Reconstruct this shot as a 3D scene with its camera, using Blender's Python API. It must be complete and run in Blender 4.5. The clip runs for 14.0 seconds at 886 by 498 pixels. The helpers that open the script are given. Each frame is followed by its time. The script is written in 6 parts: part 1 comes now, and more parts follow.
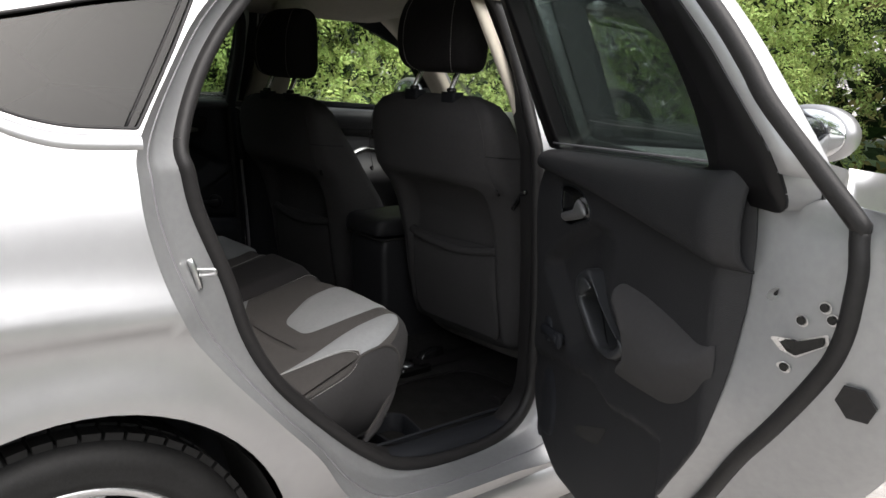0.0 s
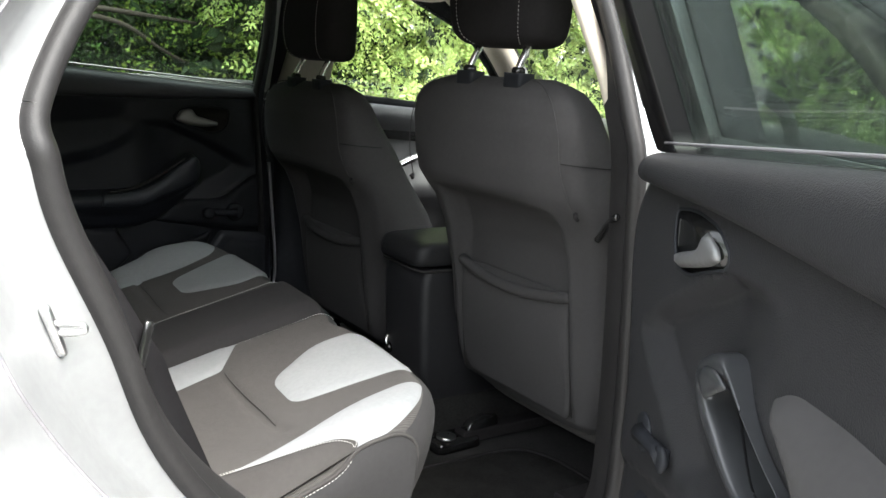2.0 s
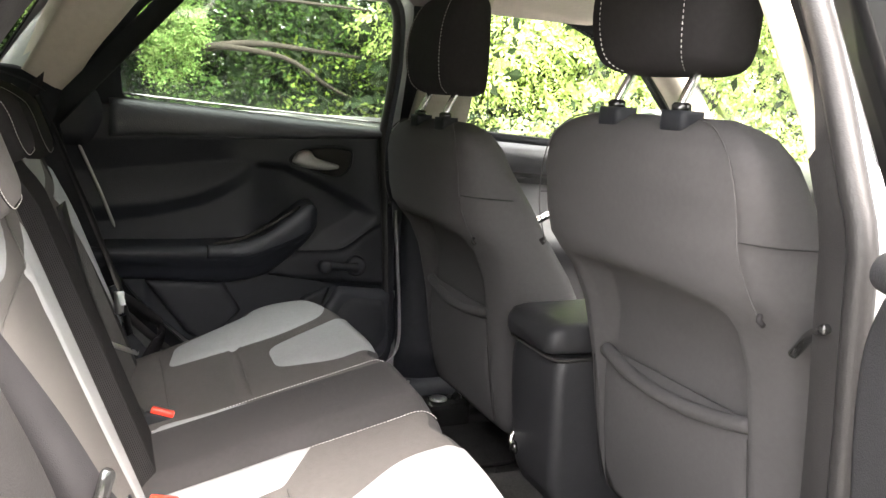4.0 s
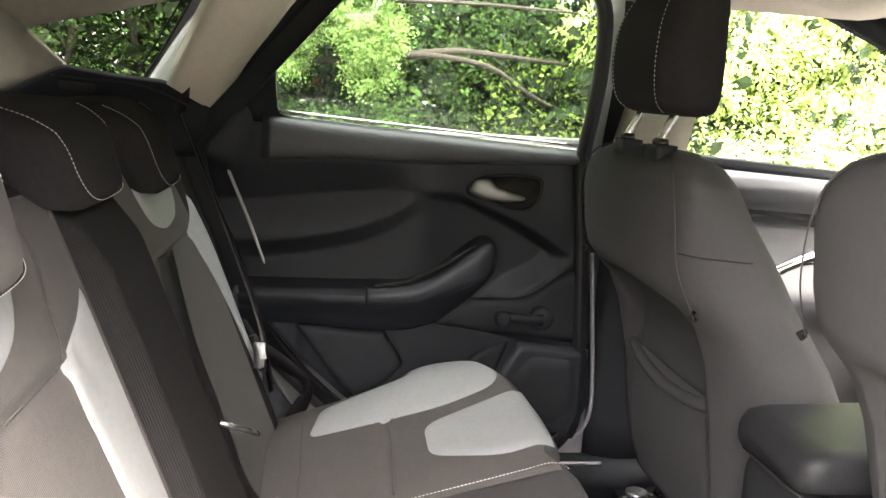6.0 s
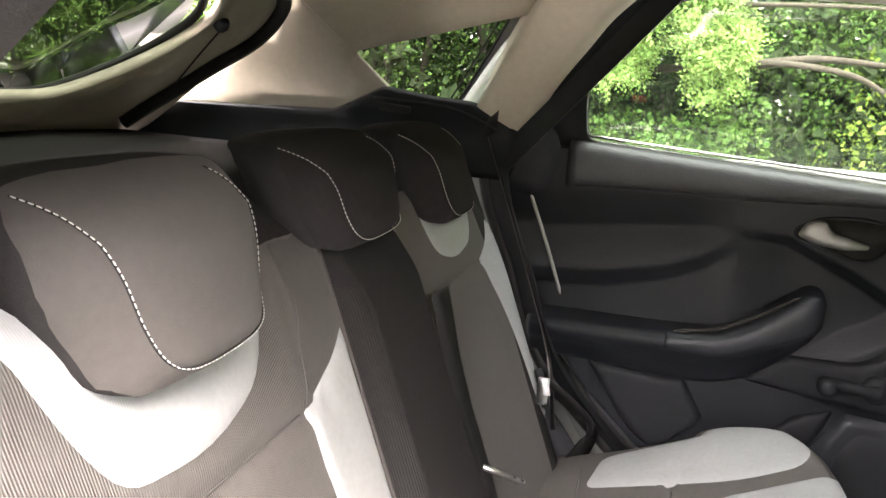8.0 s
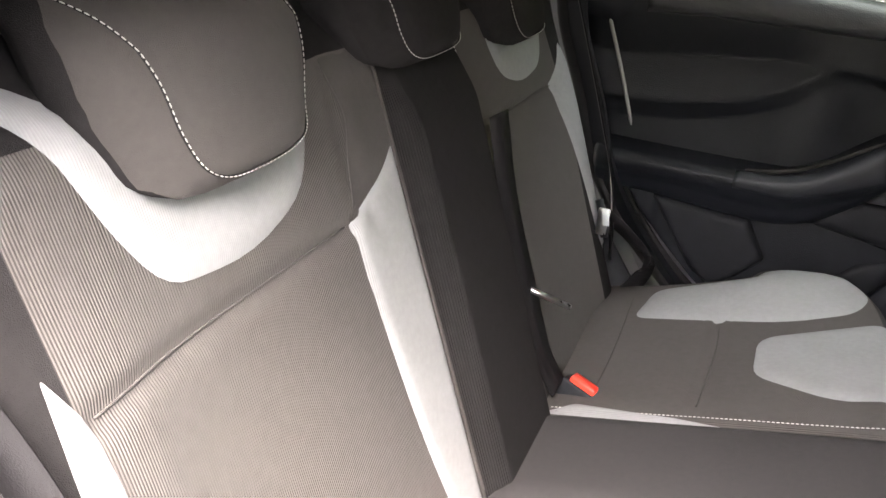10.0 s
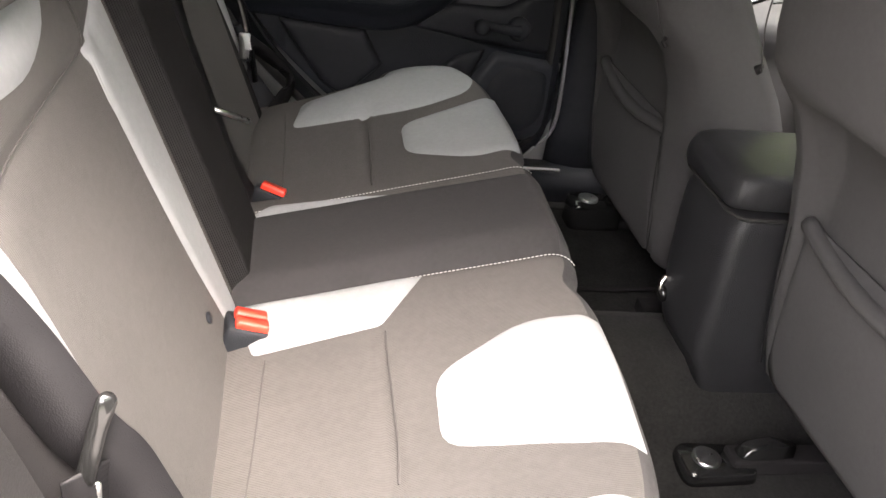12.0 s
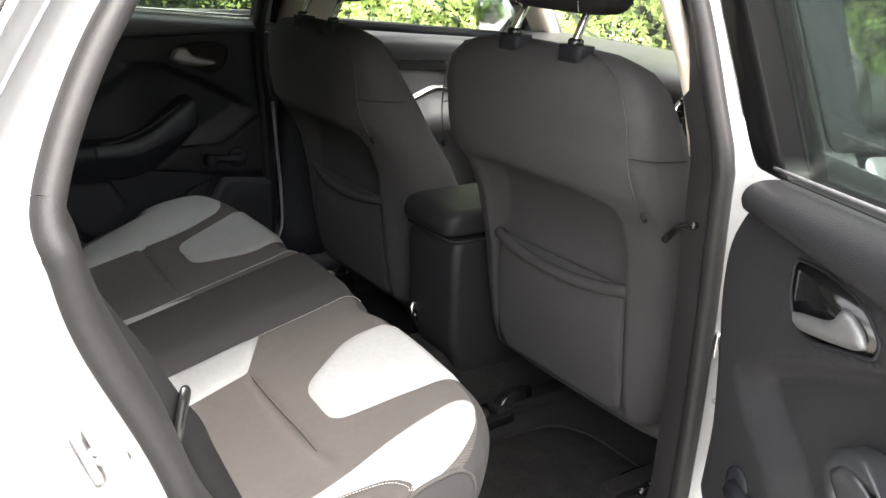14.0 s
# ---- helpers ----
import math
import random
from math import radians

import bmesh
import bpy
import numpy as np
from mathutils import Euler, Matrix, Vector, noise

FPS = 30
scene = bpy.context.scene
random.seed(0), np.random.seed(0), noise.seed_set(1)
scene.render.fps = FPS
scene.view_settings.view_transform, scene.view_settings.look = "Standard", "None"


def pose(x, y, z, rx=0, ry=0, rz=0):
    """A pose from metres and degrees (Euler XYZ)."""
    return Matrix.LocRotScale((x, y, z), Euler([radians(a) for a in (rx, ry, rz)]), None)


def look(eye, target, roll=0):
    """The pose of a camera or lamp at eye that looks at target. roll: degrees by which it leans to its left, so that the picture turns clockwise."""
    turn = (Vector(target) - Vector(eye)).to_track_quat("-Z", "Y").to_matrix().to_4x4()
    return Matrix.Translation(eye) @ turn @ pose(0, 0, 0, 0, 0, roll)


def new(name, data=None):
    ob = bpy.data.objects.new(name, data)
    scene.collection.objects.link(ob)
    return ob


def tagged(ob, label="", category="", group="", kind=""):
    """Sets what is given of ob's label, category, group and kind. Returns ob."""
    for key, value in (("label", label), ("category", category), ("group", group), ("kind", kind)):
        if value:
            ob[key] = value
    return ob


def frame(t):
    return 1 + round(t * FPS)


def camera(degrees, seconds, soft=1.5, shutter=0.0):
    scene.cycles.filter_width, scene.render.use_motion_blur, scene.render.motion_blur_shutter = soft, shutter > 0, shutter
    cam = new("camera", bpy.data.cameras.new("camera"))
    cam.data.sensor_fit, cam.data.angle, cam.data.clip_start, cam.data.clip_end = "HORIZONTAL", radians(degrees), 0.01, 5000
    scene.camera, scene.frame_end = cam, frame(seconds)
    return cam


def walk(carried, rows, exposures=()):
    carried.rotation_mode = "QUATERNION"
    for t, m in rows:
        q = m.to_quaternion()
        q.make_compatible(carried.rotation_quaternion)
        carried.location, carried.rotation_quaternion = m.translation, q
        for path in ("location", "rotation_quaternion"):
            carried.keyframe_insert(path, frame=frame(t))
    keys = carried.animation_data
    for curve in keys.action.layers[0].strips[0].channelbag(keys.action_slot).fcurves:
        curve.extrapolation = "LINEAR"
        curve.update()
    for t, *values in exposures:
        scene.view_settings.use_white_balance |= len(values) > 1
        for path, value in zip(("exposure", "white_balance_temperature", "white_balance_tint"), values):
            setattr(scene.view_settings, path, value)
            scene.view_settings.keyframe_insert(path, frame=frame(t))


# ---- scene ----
cam = camera(55.1, 14.0)
METRES, EYE, TILT, LEAN, TURN = 2.36, 1.18, -12.31, -2.53, -40.14
START = pose(0, -2.044, EYE, TILT, LEAN, TURN)
ROWS = [
    (0.0, 0.0, 0.0, 0.0, 0.0, 0.0, 0.0),
    (0.5, 0.0028, 0.059, -0.0111, 0.11, 1.2, -0.8),
    (1.0, -0.001, 0.1339, -0.0052, 0.58, 1.88, -1.37),
    (1.5, 0.0026, 0.186, 0.002, 2.05, 1.6, -1.9),
    (2.0, 0.023, 0.2519, 0.0178, 5.71, 1.08, -2.86),
    (2.5, 0.0358, 0.2918, 0.0278, 9.53, 1.32, -3.82),
    (3.0, 0.0446, 0.3358, 0.0373, 13.93, 1.93, -4.3),
    (5.5, -0.0135, 0.5306, 0.0934, 24.53, 1.84, -7.11),
    (6.0, -0.0212, 0.5695, 0.1043, 31.42, 1.25, -7.94),
    (6.5, -0.0273, 0.5913, 0.1146, 38.37, 0.88, -8.75),
    (7.0, -0.0294, 0.605, 0.1237, 45.86, 0.12, -9.81),
    (7.5, -0.0309, 0.6119, 0.1311, 51.42, -1.0, -10.65),
    (10.0, -0.0184, 0.6268, 0.139, 60.66, -16.3, -15.24),
    (10.5, -0.015, 0.6238, 0.1368, 56.42, -19.55, -15.61),
    (11.0, -0.0162, 0.6032, 0.1313, 46.68, -20.06, -15.95),
    (11.5, -0.0132, 0.5743, 0.1227, 38.57, -19.59, -14.87),
    (12.0, -0.011, 0.5312, 0.1113, 29.69, -18.51, -12.39),
    (12.5, -0.0059, 0.4939, 0.1062, 22.32, -16.68, -10.12),
    (13.0, -0.0102, 0.4329, 0.0967, 15.3, -13.49, -6.89),
    (13.5, -0.0159, 0.371, 0.0931, 9.99, -10.29, -4.85),
    (14.0, -0.0302, 0.3126, 0.0964, 4.5, -7.12, -2.28),
]
EXPOSURES = [(0.0, 2.0, 6700, 11), (1.0, 2.85, 6650, 10), (2.0, 3.7, 6600, 7), (3.0, 4.75, 6900, 11), (5.5, 5.75, 7250, 15), (7.5, 6.15, 7350, 18), (10.0, 5.65, 7150, 18), (10.5, 5.25, 7200, 18), (11.0, 5.25, 7250, 18), (12.0, 5.05, 7250, 16), (13.0, 5.25, 7250, 15), (13.5, 4.85, 7100, 14), (14.0, 4.25, 6950, 12)]
walk(cam, [(t, START @ pose(METRES * x, METRES * y, METRES * z, 90 + pitch, roll, yaw)) for t, x, y, z, yaw, pitch, roll in ROWS], EXPOSURES)

# ---- sky and sun: a bright overcast day ----
world = bpy.data.worlds.new("sky")
scene.world = world
world.use_nodes = True
wn = world.node_tree
wn.nodes.clear()
sky = wn.nodes.new("ShaderNodeTexSky")
sky.sky_type, sky.sun_disc = "NISHITA", False
sky.sun_elevation, sky.sun_rotation = radians(59), radians(165)
sky.air_density, sky.dust_density = 1.0, 3.0
grey = wn.nodes.new("ShaderNodeHueSaturation")
grey.inputs["Saturation"].default_value = 0.25
bg = wn.nodes.new("ShaderNodeBackground")
bg.inputs["Strength"].default_value = 0.15
wout = wn.nodes.new("ShaderNodeOutputWorld")
wn.links.new(sky.outputs[0], grey.inputs["Color"])
wn.links.new(grey.outputs[0], bg.inputs["Color"])
wn.links.new(bg.outputs[0], wout.inputs["Surface"])
sun = new("sun", bpy.data.lights.new("sun", "SUN"))
sun.data.energy, sun.data.angle, sun.data.color = 0.28, radians(40), (1.0, 0.97, 0.92)
sun.matrix_world = look((0.9 + 1.07, -0.3 - 4.0, 0.5 + 6.9), (0.9, -0.3, 0.5))


# ---- materials ----
def nodes_of(m):
    m.use_nodes = True
    n = m.node_tree
    return n, n.nodes["Principled BSDF"]


def material(name, colour, rough=0.5, metal=0.0, vary=0.15, scale=8.0, fine=0.0, fine_scale=900.0, coat=0.0, spec=0.5, sheen=0.0, kind="noise", stretch=(1, 1, 1), rough_vary=0.1, island=0.0, ribs=(0.78, 1.14)):
    """A surface with colour variation at a coarse and a fine scale and a fine relief."""
    m = bpy.data.materials.new(name)
    n, b = nodes_of(m)
    L, N = n.links, n.nodes
    tc = N.new("ShaderNodeTexCoord")
    mp = N.new("ShaderNodeMapping")
    mp.inputs["Scale"].default_value = stretch
    L.new(tc.outputs["Object"], mp.inputs["Vector"])
    big = N.new("ShaderNodeTexNoise")
    big.inputs["Scale"].default_value, big.inputs["Detail"].default_value = scale, 5
    L.new(mp.outputs[0], big.inputs["Vector"])
    small = N.new("ShaderNodeTexNoise")
    small.inputs["Scale"].default_value, small.inputs["Detail"].default_value = scale * 14, 3
    L.new(mp.outputs[0], small.inputs["Vector"])
    add = N.new("ShaderNodeMath")
    add.operation = "ADD"
    L.new(big.outputs["Fac"], add.inputs[0])
    L.new(small.outputs["Fac"], add.inputs[1])
    ramp = N.new("ShaderNodeMapRange")
    ramp.inputs["From Min"].default_value, ramp.inputs["From Max"].default_value = 0.7, 1.3
    ramp.inputs["To Min"].default_value, ramp.inputs["To Max"].default_value = 1 - vary, 1 + vary
    L.new(add.outputs[0], ramp.inputs["Value"])
    mul = N.new("ShaderNodeVectorMath")
    mul.operation = "SCALE"
    mul.inputs[0].default_value = colour
    L.new(ramp.outputs[0], mul.inputs["Scale"])
    last = mul.outputs[0]
    if island:
        geo = N.new("ShaderNodeNewGeometry")
        hs = N.new("ShaderNodeHueSaturation")
        mr = N.new("ShaderNodeMapRange")
        mr.inputs["To Min"].default_value, mr.inputs["To Max"].default_value = 1 - island, 1 + island
        hr = N.new("ShaderNodeMapRange")
        hr.inputs["To Min"].default_value, hr.inputs["To Max"].default_value = 0.485, 0.52
        L.new(geo.outputs["Random Per Island"], mr.inputs["Value"])
        L.new(geo.outputs["Random Per Island"], hr.inputs["Value"])
        L.new(mr.outputs[0], hs.inputs["Value"])
        L.new(hr.outputs[0], hs.inputs["Hue"])
        L.new(last, hs.inputs["Color"])
        last = hs.outputs[0]
    L.new(last, b.inputs["Base Color"])
    rr = N.new("ShaderNodeMapRange")
    rr.inputs["To Min"].default_value, rr.inputs["To Max"].default_value = max(0.02, rough - rough_vary), min(1, rough + rough_vary)
    L.new(big.outputs["Fac"], rr.inputs["Value"])
    L.new(rr.outputs[0], b.inputs["Roughness"])
    b.inputs["Metallic"].default_value = metal
    b.inputs["Coat Weight"].default_value = coat
    b.inputs["Coat Roughness"].default_value = 0.06
    b.inputs["Specular IOR Level"].default_value = spec
    b.inputs["Sheen Weight"].default_value = sheen
    b.inputs["Sheen Roughness"].default_value = 0.6
    if fine:
        bump = N.new("ShaderNodeBump")
        bump.inputs["Strength"].default_value, bump.inputs["Distance"].default_value = fine, 0.0015 if kind == "rib" else 0.001
        if kind == "rib":
            tex = N.new("ShaderNodeTexWave")
            tex.inputs["Scale"].default_value = fine_scale
            tex.inputs["Distortion"].default_value = 0.0
            tex.bands_direction = "Y"
            out = tex.outputs["Fac"]
            rib = N.new("ShaderNodeMapRange")
            rib.inputs["To Min"].default_value, rib.inputs["To Max"].default_value = ribs
            L.new(out, rib.inputs["Value"])
            weave = N.new("ShaderNodeVectorMath")
            weave.operation = "SCALE"
            L.new(last, weave.inputs[0])
            L.new(rib.outputs[0], weave.inputs["Scale"])
            L.new(weave.outputs[0], b.inputs["Base Color"])
        elif kind == "grain":
            tex = N.new("ShaderNodeTexVoronoi")
            tex.inputs["Scale"].default_value = fine_scale
            out = tex.outputs["Distance"]
        else:
            tex = N.new("ShaderNodeTexNoise")
            tex.inputs["Scale"].default_value = fine_scale
            out = tex.outputs["Fac"]
        L.new(mp.outputs[0], tex.inputs["Vector"])
        L.new(out, bump.inputs["Height"])
        L.new(bump.outputs[0], b.inputs["Normal"])
    return m


def glass(name, tint, ior=1.5, dust=0.0):
    m = bpy.data.materials.new(name)
    m.use_nodes = True
    n = m.node_tree
    n.nodes.clear()
    clear = n.nodes.new("ShaderNodeBsdfTransparent")
    clear.inputs["Color"].default_value = (*tint, 1)
    shiny = n.nodes.new("ShaderNodeBsdfGlossy")
    shiny.inputs["Roughness"].default_value = 0.02
    lw = n.nodes.new("ShaderNodeLayerWeight")
    lw.inputs["Blend"].default_value = 0.5
    power = n.nodes.new("ShaderNodeMath")
    power.operation = "POWER"
    power.inputs[1].default_value = 5
    n.links.new(lw.outputs["Facing"], power.inputs[0])
    gloss = n.nodes.new("ShaderNodeMapRange")
    gloss.inputs["To Min"].default_value, gloss.inputs["To Max"].default_value = ((ior - 1) / (ior + 1)) ** 2, 0.95
    n.links.new(power.outputs[0], gloss.inputs["Value"])
    mx = n.nodes.new("ShaderNodeMixShader")
    out = n.nodes.new("ShaderNodeOutputMaterial")
    n.links.new(gloss.outputs[0], mx.inputs["Fac"])
    n.links.new(clear.outputs[0], mx.inputs[1])
    n.links.new(shiny.outputs[0], mx.inputs[2])
    last = mx.outputs[0]
    if dust:  # a dusty film in streaks, the sky's reflection put into its colour
        film = n.nodes.new("ShaderNodeBsdfDiffuse")
        film.inputs["Color"].default_value = (0.55, 0.62, 0.60, 1)
        tc = n.nodes.new("ShaderNodeTexCoord")
        ns = n.nodes.new("ShaderNodeTexNoise")
        ns.inputs["Scale"].default_value, ns.inputs["Detail"].default_value = 6, 4
        n.links.new(tc.outputs["Object"], ns.inputs["Vector"])
        mr = n.nodes.new("ShaderNodeMapRange")
        mr.inputs["To Min"].default_value, mr.inputs["To Max"].default_value = dust * 0.6, dust * 1.4
        n.links.new(ns.outputs["Fac"], mr.inputs["Value"])
        veil = n.nodes.new("ShaderNodeMixShader")
        n.links.new(mr.outputs[0], veil.inputs["Fac"])
        n.links.new(last, veil.inputs[1])
        n.links.new(film.outputs[0], veil.inputs[2])
        last = veil.outputs[0]
    n.links.new(last, out.inputs["Surface"])
    return m


PAINT = material("silver_paint", (0.345, 0.345, 0.35), 0.36, 0.75, vary=0.03, scale=3, fine=0.05, fine_scale=2500, coat=0.5)
JAMB = material("silver_jamb_paint", (0.335, 0.34, 0.345), 0.42, 0.6, vary=0.06, scale=6, fine=0.05, fine_scale=1500, coat=0.25)
FABRIC = material("charcoal_ribbed_fabric", (0.066, 0.0605, 0.0575), 0.92, vary=0.09, scale=7, fine=0.5, fine_scale=120, sheen=0.03, spec=0.2, kind="rib", ribs=(0.86, 1.08))
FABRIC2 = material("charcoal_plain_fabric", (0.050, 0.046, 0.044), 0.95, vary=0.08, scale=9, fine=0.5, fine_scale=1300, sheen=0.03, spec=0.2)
LIGHT = material("pale_grey_fabric", (0.240, 0.243, 0.250), 0.9, vary=0.06, scale=9, fine=0.18, fine_scale=140, sheen=0.0, spec=0.25, kind="rib", ribs=(0.94, 1.03))
FABRIC3 = material("black_ribbed_fabric", (0.016, 0.015, 0.0155), 0.92, vary=0.14, scale=7, fine=0.6, fine_scale=170, sheen=0.0, spec=0.08, kind="rib")
BACKCLOTH = material("dark_seat_back_cloth", (0.039, 0.0375, 0.038), 0.95, vary=0.08, scale=9, fine=0.5, fine_scale=1300, sheen=0.02, spec=0.12)
CENTRE = material("dark_grey_centre_cloth", (0.029, 0.0272, 0.028), 0.95, vary=0.08, scale=9, fine=0.45, fine_scale=1300, sheen=0.02, spec=0.12)
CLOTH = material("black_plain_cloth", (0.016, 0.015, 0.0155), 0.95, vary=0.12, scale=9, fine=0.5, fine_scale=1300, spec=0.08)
PIPING = material("grey_stitch_thread", (0.45, 0.44, 0.42), 0.8, vary=0.1, scale=30)
BLACK = material("black_grained_plastic", (0.0138, 0.0149, 0.0178), 0.55, vary=0.15, scale=5, fine=0.35, fine_scale=700, kind="grain", spec=0.17)
SOFT = material("black_soft_touch_vinyl", (0.0098, 0.0112, 0.0148), 0.48, vary=0.15, scale=5, fine=0.4, fine_scale=500, kind="grain", spec=0.28)
# lighter grey that puts window light into the closed door's belt roll
ROLL = material("dark_grey_padded_vinyl", (0.040, 0.042, 0.046), 0.45, vary=0.1, scale=5, fine=0.35, fine_scale=500, kind="grain", spec=0.4)
PANEL = material("black_grained_door_panel", (0.0175, 0.0175, 0.019), 0.5, vary=0.12, scale=5, fine=0.35, fine_scale=600, kind="grain", spec=0.28)
# duller copy of the satin silver; the open door's light put into colour
SATIN_DIM = material("satin_grey_silver_paint", (0.17, 0.17, 0.172), 0.42, 0.55, vary=0.05, scale=20)
FRAMEBLACK = material("deep_black_frame_trim", (0.0045, 0.0045, 0.005), 0.4, vary=0.1, scale=6, spec=0.25)
INSERT = material("satin_dark_grey_trim", (0.017, 0.0188, 0.0235), 0.45, vary=0.1, scale=5, fine=0.1, fine_scale=900, spec=0.3)
PULL = material("satin_moulded_plastic", (0.026, 0.027, 0.029), 0.30, vary=0.1, scale=6, fine=0.05, fine_scale=900, spec=0.5)
DASH = material("grey_black_dash_vinyl", (0.034, 0.034, 0.036), 0.40, vary=0.12, scale=5, fine=0.35, fine_scale=500, kind="grain", spec=0.5)
GLOSSY = material("gloss_black_trim", (0.01, 0.01, 0.01), 0.16, vary=0.1, scale=6)
RUBBER = material("black_rubber_seal", (0.0145, 0.0138, 0.0140), 0.5, vary=0.2, scale=9, fine=0.3, fine_scale=500, spec=0.28)
CARPET = material("dark_grey_carpet", (0.0135, 0.0132, 0.0128), 0.98, vary=0.45, scale=14, fine=1.0, fine_scale=450, sheen=0.03, spec=0.1)
MAT = material("black_mat_pile", (0.013, 0.0127, 0.0125), 0.98, vary=0.5, scale=18, fine=1.0, fine_scale=600, spec=0.1)
HEAD = material("beige_grey_headlining", (0.45, 0.41, 0.365), 0.95, vary=0.05, scale=6, fine=0.35, fine_scale=900, spec=0.2)
BEIGE = material("pale_beige_pillar_trim", (0.42, 0.38, 0.315), 0.6, vary=0.06, scale=5, fine=0.2, fine_scale=700, kind="grain")
CHROME = material("brushed_satin_chrome", (0.66, 0.65, 0.63), 0.22, 1.0, vary=0.08, scale=20)
SATIN = material("satin_silver_paint", (0.36, 0.355, 0.345), 0.5, 0.6, vary=0.05, scale=20)
SILL = material("grey_plastic_sill", (0.15, 0.145, 0.155), 0.45, vary=0.2, scale=8, fine=0.3, fine_scale=500)
STEEL = material("bright_zinc_steel", (0.6, 0.6, 0.6), 0.3, 1.0, vary=0.2, scale=40)
RED = material("red_buckle_plastic", (0.74, 0.045, 0.025), 0.4, vary=0.06, scale=20)
WEB = material("black_belt_webbing", (0.0085, 0.0080, 0.0088), 0.55, vary=0.1, scale=30, fine=0.2, fine_scale=900, kind="grain", spec=0.2)
WHITE = material("white_label", (0.8, 0.8, 0.8), 0.6, vary=0.03)
TYRE = material("black_tyre_rubber", (0.009, 0.009, 0.009), 0.6, spec=0.2, vary=0.3, scale=10, fine=0.3, fine_scale=300)
ALLOY = material("silver_alloy", (0.6, 0.6, 0.61), 0.3, 0.9, vary=0.06, scale=12, coat=0.3)
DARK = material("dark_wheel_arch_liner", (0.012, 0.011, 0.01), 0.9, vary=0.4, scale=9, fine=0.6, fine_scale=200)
CLEAR = glass("clear_window_glass", (0.94, 0.96, 0.945))
TINT = glass("green_tinted_window_glass", (0.64, 0.69, 0.65), 1.6, 0.022)
# open door's copy of the tinted glass, darker, more sky haze painted in
HAZED = glass("dusty_green_door_glass", (0.48, 0.54, 0.51), 1.6, 0.03)
PRIVACY = glass("privacy_window_glass", (0.05, 0.05, 0.055), 1.33)
SIDE_TINT = glass("tinted_quarter_glass", (0.17, 0.185, 0.17))
REAR_TINT = glass("tinted_rear_screen_glass", (0.20, 0.22, 0.20))
MIRROR = material("mirror_glass", (0.8, 0.82, 0.83), 0.03, 1.0, vary=0.01)

# ---- mesh helpers ----
WHERE = {}


def thing(name, at, label, category, group="", kind=""):
    ob = new(name)
    ob.location = at
    ob.empty_display_size = 0.1
    WHERE[ob.name] = Vector(at)
    return tagged(ob, label, category, group, kind)


def part(name, geo, mat, parent=None, label="", smooth=True, solid=0.0, bevel=0.0, category="", group="", kind="", normals=None):
    """One mesh object from (verts, faces) in world places, its origin in its middle."""
    V, F = geo
    V = np.asarray(V, float)
    c = (V.min(0) + V.max(0)) / 2
    me = bpy.data.meshes.new(name)
    me.from_pydata((V - c).tolist(), [], [list(map(int, f)) for f in F])
    me.validate()
    if smooth:
        me.polygons.foreach_set("use_smooth", [True] * len(me.polygons))
    if normals:
        me.normals_split_custom_set_from_vertices([normals(*p) for p in V.tolist()])
    me.materials.append(mat)
    ob = new(name, me)
    base = WHERE[parent.name] if parent else Vector((0, 0, 0))
    ob.location = Vector(c) - base
    ob.parent = parent
    WHERE[ob.name] = Vector(c)
    if solid:
        md = ob.modifiers.new("thickness", "SOLIDIFY")
        md.thickness, md.offset = solid, 0
    if mat in (CLEAR, TINT, HAZED):
        ob.visible_shadow = False
    if bevel:
        md = ob.modifiers.new("edge", "BEVEL")
        md.width, md.segments, md.limit_method, md.angle_limit = bevel, 2, "ANGLE", radians(40)
    return tagged(ob, label, category, group, kind)


def join(*geos):
    V, F, n = [], [], 0
    for v, f in geos:
        V += [tuple(p) for p in v]
        F += [[i + n for i in q] for q in f]
        n += len(v)
    return V, F


def moved(geo, fn):
    return [tuple(fn(*p)) for p in geo[0]], geo[1]


def loft(rings, cap=True, closed=True):
    V = [tuple(p) for r in rings for p in r]
    n, F = len(rings[0]), []
    for i in range(len(rings) - 1):
        for j in range(n if closed else n - 1):
            k = (j + 1) % n
            F.append([i * n + j, i * n + k, (i + 1) * n + k, (i + 1) * n + j])
    if cap and closed:
        F.append(list(range(n))[::-1])
        F.append([(len(rings) - 1) * n + j for j in range(n)])
    return V, F


def curve(pts, n=8, closed=False):
    """A smooth line through points (Catmull-Rom)."""
    P = [np.array(p, float) for p in pts]
    out, m = [], len(P)
    for i in range(m if closed else m - 1):
        a, b, c, d = (P[(i + k) % m] if closed else P[min(max(i + k, 0), m - 1)] for k in (-1, 0, 1, 2))
        for t in np.linspace(0, 1, n, endpoint=False):
            out.append(0.5 * (2 * b + (c - a) * t + (2 * a - 5 * b + 4 * c - d) * t * t + (3 * b - a - 3 * c + d) * t**3))
    if not closed:
        out.append(P[-1])
    return out


def rounded(pts, r=0.02, seg=5):
    """A closed outline with its corners rounded; a point may carry its own radius."""
    P = [np.array(p[:2], float) for p in pts]
    R = [p[2] if len(p) > 2 else r for p in pts]
    out, m = [], len(P)
    for i in range(m):
        a, b, c = P[i - 1], P[i], P[(i + 1) % m]
        u, v = a - b, c - b
        lu, lv = np.linalg.norm(u), np.linalg.norm(v)
        k = min(R[i], 0.48 * lu, 0.48 * lv)
        p, q = b + u / lu * k, b + v / lv * k
        for t in np.linspace(0, 1, seg):
            out.append((1 - t) ** 2 * p + 2 * t * (1 - t) * b + t * t * q)
    return out


